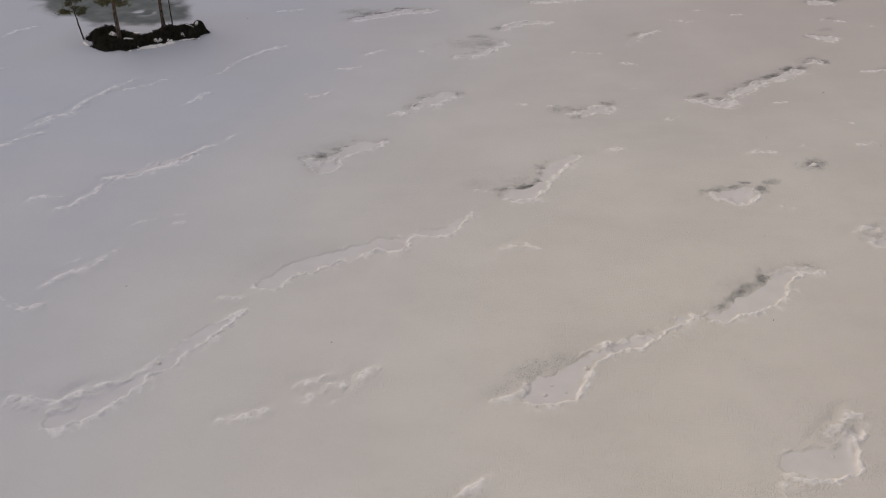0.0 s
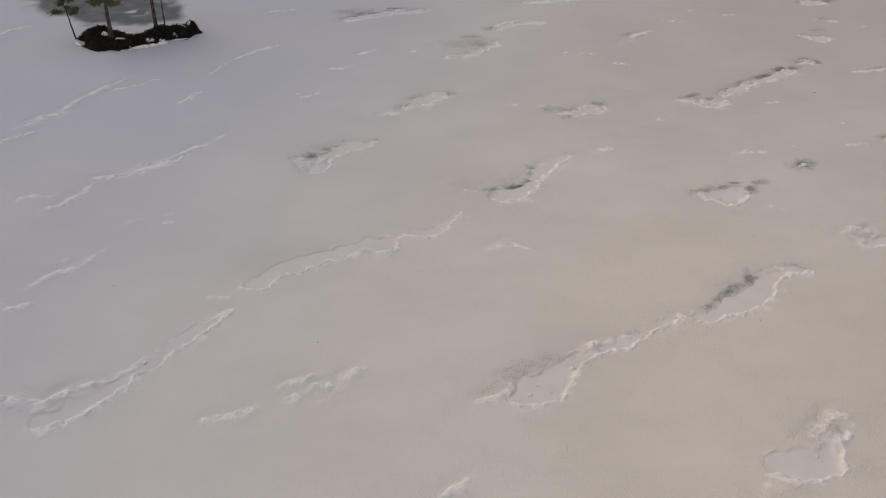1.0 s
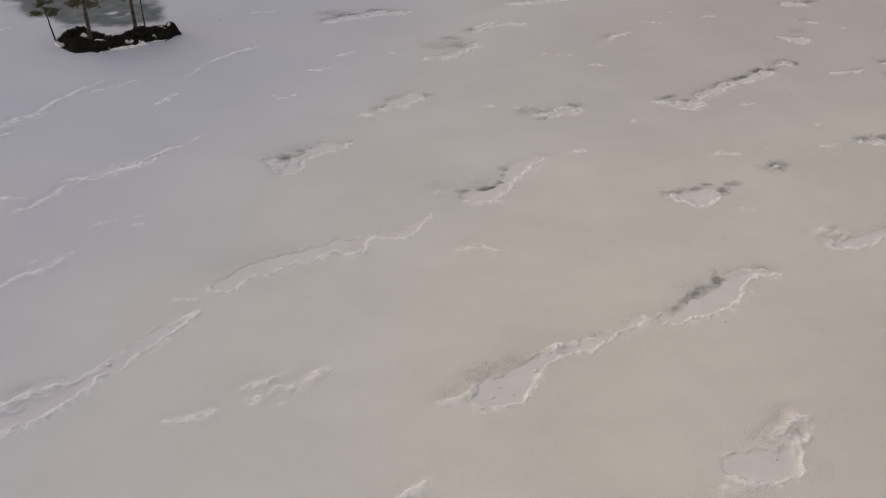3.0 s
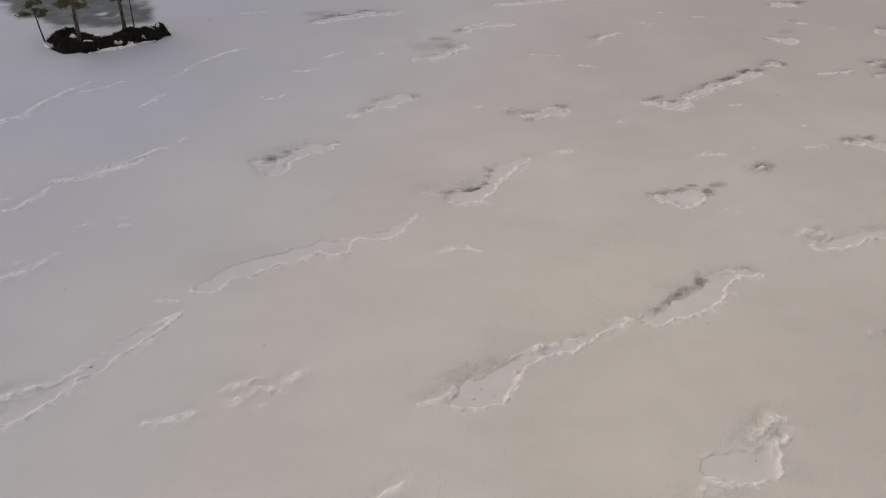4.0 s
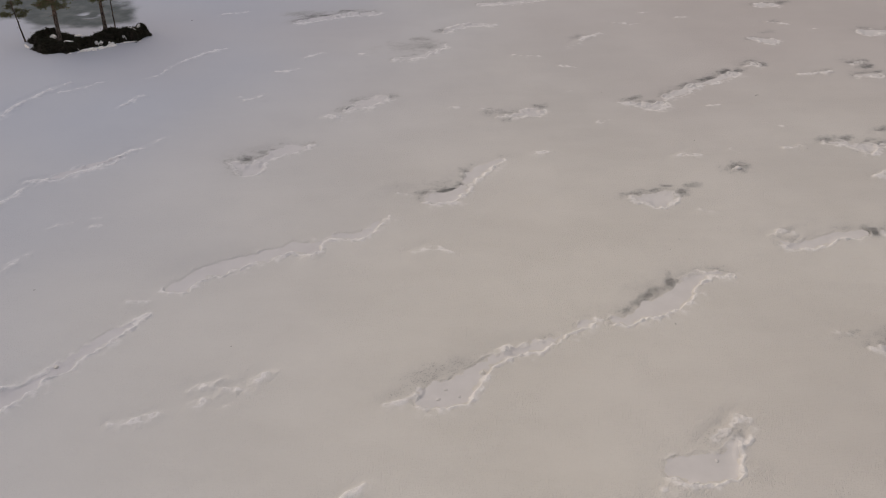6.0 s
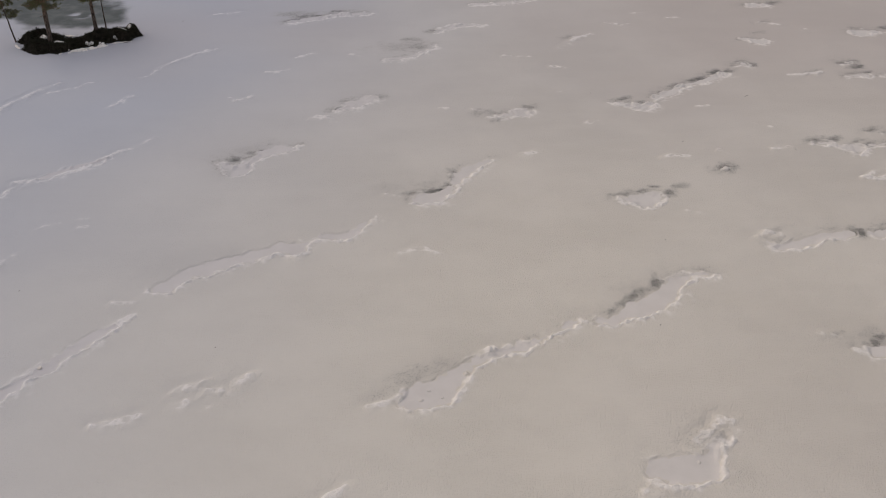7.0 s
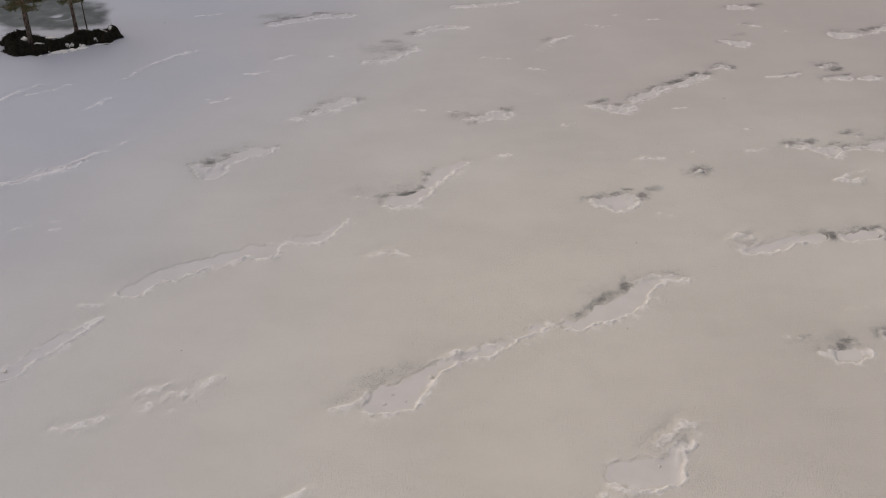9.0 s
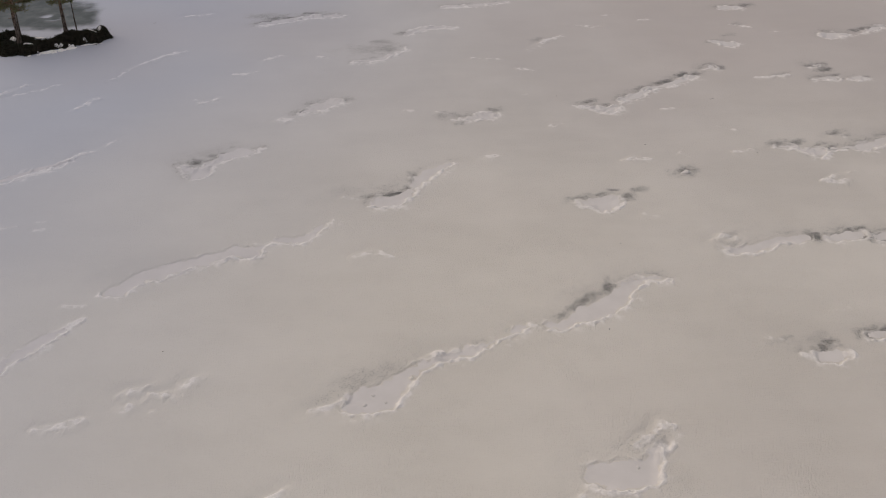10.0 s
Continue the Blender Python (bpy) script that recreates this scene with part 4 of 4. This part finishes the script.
rng = random.Random(5)
heath, sticks = [], []
spot = np.random.RandomState(8).rand(13000, 2) * (13.5, 8.6) + (-35.5, 84.2)
spot = spot[islet_edge(spot[:, 0], spot[:, 1]) < -0.02]
tall = islet_height(spot[:, 0], spot[:, 1])
thin = vnoise(spot[:, 0], spot[:, 1], 1.1, 25) + 0.5 * vnoise(spot[:, 0], spot[:, 1], 0.4, 26)
for (x, y), z, bare in zip(spot, tall, thin):
    size = rng.choice((0.07, 0.09, 0.12, 0.15, 0.21)) * (1.0 if bare < 0.35 else 0.55)
    heath.append(tuft(Vector((x, y, z + size * 0.3)), Vector((rng.gauss(0, .3), rng.gauss(0, .3), 1)).normalized(), size, rng, 9, 0.019))
    if rng.random() < 0.03:
        sticks.append(tube([Vector((x, y, z)), Vector((x + rng.gauss(0, .08), y + rng.gauss(0, .08), z + rng.uniform(.25, .5)))], [0.008, 0.004], 3))
v, f = joined(heath)
tagged(part("heath", v, f, HEATH, islet, "dense dark heather and crowberry shrubs"), kind="stuff")
v, f = joined(sticks)
tagged(part("dead_stems", v, f, DEAD, islet, "thin dry stems"), kind="stuff")


def snow_patch(x, y, rx, ry, turn, thick, seed, lift=0.0, material=FRESH):
    """Old snow lying among the shrubs, ragged and rounded."""
    r = max(rx, ry) * 1.4
    sx, sy = np.meshgrid(np.arange(x - r, x + r, 0.05), np.arange(y - r, y + r, 0.05))
    c, s = math.cos(radians(turn)), math.sin(radians(turn))
    u, w = (sx - x) * c + (sy - y) * s, -(sx - x) * s + (sy - y) * c
    d = np.hypot(u / rx, w / ry) + 0.5 * vnoise(sx, sy, 0.4, seed) + 0.4 * vnoise(sx, sy, 0.17, seed + 1)
    under = np.maximum(islet_height(sx, sy), swell(sx, sy) - 0.02)
    z = under + lift + thick * step(1.0, 0.3, d) - 0.06 * step(0.8, 1.05, d)
    ob = sheet("snow_patch", sx, sy, z, d[:-1, :-1] < 1.05, material, {})
    return tagged(ob, "ragged patch of old white snow among the heath", "snow patch", "snow patches on the islet")


snow_patch(-30.9, 87.4, 0.45, 0.24, -20, 0.07, 31, 0.10)
snow_patch(-29.1, 86.3, 0.60, 0.13, 0, 0.06, 35, 0.09)
snow_patch(-26.6, 87.0, 0.28, 0.15, 25, 0.07, 37, 0.09)
snow_patch(-26.3, 86.6, 0.18, 0.15, 0, 0.06, 39, 0.09)
snow_patch(-24.1, 89.3, 0.55, 0.10, -18, 0.06, 41, 0.10)
snow_patch(-23.5, 89.6, 0.14, 0.20, 0, 0.07, 65, 0.10)
snow_patch(-24.6, 88.3, 0.22, 0.07, 10, 0.05, 67, 0.09)
snow_patch(-25.45, 87.3, 0.13, 0.30, -15, 0.10, 45, 0.05)
snow_patch(-27.1, 85.95, 1.6, 0.34, 24, 0.16, 43)
snow_patch(-25.55, 86.95, 0.55, 0.30, 30, 0.12, 51)
snow_patch(-24.1, 87.9, 1.0, 0.16, 16, 0.08, 47)
snow_patch(-33.5, 87.1, 0.65, 0.15, -50, 0.06, 49)
snow_patch(-29.6, 89.6, 0.8, 0.14, 0, 0.06, 53, 0.06)


# ---------------- refrozen meltwater behind the islet ----------------
POOL = np.array([(-42.0, 103.0, 3.4), (-36.0, 98.8, 4.8), (-31.0, 95.8, 4.2), (-28.2, 95.2, 2.4)])
mx, my = np.meshgrid(np.arange(-54, -16, 0.2), np.arange(84, 116, 0.2))
ms = spine_distance(mx, my, POOL) + 0.9 * vnoise(mx, my, 3.0, 51) + 0.3 * vnoise(mx, my, 1.0, 52)
frosted = np.exp(-(((mx + 30.0) / 1.9) ** 2 + ((my - 95.2) / 1.1) ** 2)) * step(-0.3, 0.5, vnoise(mx, my, 0.8, 53) + 0.2)
mz, mshare, mwet, mleast, mowner = lake(mx, my)
pool = sheet("meltwater_ice", mx, my, mz + 0.008 - 0.03 * step(1.6, 2.2, ms), (ms[:-1, :-1] < 2.3) & (mleast[:-1, :-1] > 1.2), CRUST,
             {"thaw_shade": mwet, "cool_falloff": cool_falloff_at(mx, my), "warm_lift": warm_lift_at(mx, my), "brown_tone": brown_tone_at(mx, my), "melt": step(2.1, -1.8, ms) * (1 - 0.75 * frosted) * (0.25 + 0.75 * step(0.2, 1.8, islet_edge(mx, my) + 0.5 * vnoise(mx, my, 0.8, 54) + 2.2 * step(-30, -32.5, mx)))}, true_z=mz)
tagged(pool, "grey-green refrozen meltwater with frosted white edges", "ice", kind="structure")

# ---------------- the pines ----------------
pine(11, (-33.95, 88.2, 0.05), 5.2, 0.085, (-0.16, 0.02, 0), 2.3, 1.35, 26, "small thin pine leaning out over the ice from the islet")
pine(12, (-30.05, 86.7, at_islet(-30.05, 86.7)), 7.6, 0.22, (0.01, 0.0, 0), 3.9, 2.3, 26, "tall thick pine with reddish bark on the islet")
pine(13, (-31.0, 89.3, at_islet(-31.0, 89.3)), 6.6, 0.10, (0.02, 0.01, 0), 4.4, 1.5, 22, "slender pine close behind a thicker one on the islet")
pine(14, (-26.4, 88.9, at_islet(-26.4, 88.9)), 7.0, 0.20, (0.0, 0.0, 0), 3.2, 1.8, 26, "tall grey-brown pine in the middle of the islet")
pine(15, (-26.1, 90.8, at_islet(-26.1, 90.8)), 5.8, 0.08, (0.0, 0.0, 0), 3.8, 1.3, 24, "thin young pine at the back of the islet")


# ---------------- twigs blown over the snow ----------------
def twig(x, y, turn, long, seed):
    r = random.Random(seed)
    d = Vector((math.cos(radians(turn)), math.sin(radians(turn)), 0))
    z = float(lake(np.array([[x, x + .1], [x, x + .1]]), np.array([[y, y], [y + .1, y + .1]]))[0][0, 0]) + 0.02
    o = Vector((x, y, z))
    side = Vector((-d.y, d.x, 0.15))
    pieces = [tube([o, o + d * long * 0.5 + side * 0.03, o + d * long], [0.016, 0.014, 0.006], 5),
              tube([o + d * long * 0.45, o + d * long * 0.7 + side * long * 0.25], [0.010, 0.004], 4)]
    v, f = joined(pieces)
    tagged(part("twig", v, f, DEAD), "short dark broken twig lying on the snow", "twig", "twigs on the snow")


twig(31.6, 74.7, 30, 0.38, 1)
twig(18.7, 43.8, 70, 0.12, 2)
twig(24.7, 66.6, 20, 0.14, 3)
twig(32.9, 65.1, 80, 0.12, 4)
twig(20.7, 52.7, 50, 0.1, 5)
twig(-19.4, 93.5, 10, 0.25, 6)
twig(-6.2, 42.0, 40, 0.1, 7)
twig(18.9, 75.6, 60, 0.12, 8)
twig(-19.0, 47.5, 30, 0.12, 9)


# ---------------- clods of snow on the hollow floors ----------------
def snow_clod(x, y, size, seed):
    """A rounded lump of crusted snow, broken off the lip."""
    r = random.Random(seed)
    bm = bmesh.new()
    bmesh.ops.create_icosphere(bm, subdivisions=3, radius=size)
    for v in bm.verts:
        n = noise.noise(v.co * (2.2 / size) * 0.5 + Vector((seed * 3.1, 0, 0)))
        v.co *= 1 + 0.35 * n
        v.co.x *= 1.25
        v.co.z *= 0.42
    me = bpy.data.meshes.new("snow_clod")
    bm.to_mesh(me)
    bm.free()
    me.shade_smooth()
    me.materials.append(FLOOR)
    ob = new("snow_clod", me)
    z = float(lake(np.array([[x, x + .1], [x, x + .1]]), np.array([[y, y], [y + .1, y + .1]]))[0][0, 0])
    ob.matrix_world = pose(x, y, z + size * 0.08, 0, 0, r.uniform(0, 360))
    tagged(ob, "small rounded clod of crusted snow lying in a hollow", "snow clod", "clods in the hollows")


snow_clod(5.22, 37.72, 0.11, 1)
snow_clod(5.61, 38.46, 0.09, 2)
snow_clod(6.31, 37.93, 0.08, 3)
snow_clod(18.53, 33.29, 0.09, 4)
snow_clod(26.92, 62.13, 0.24, 5)
snow_clod(-15.37, 40.51, 0.12, 6)
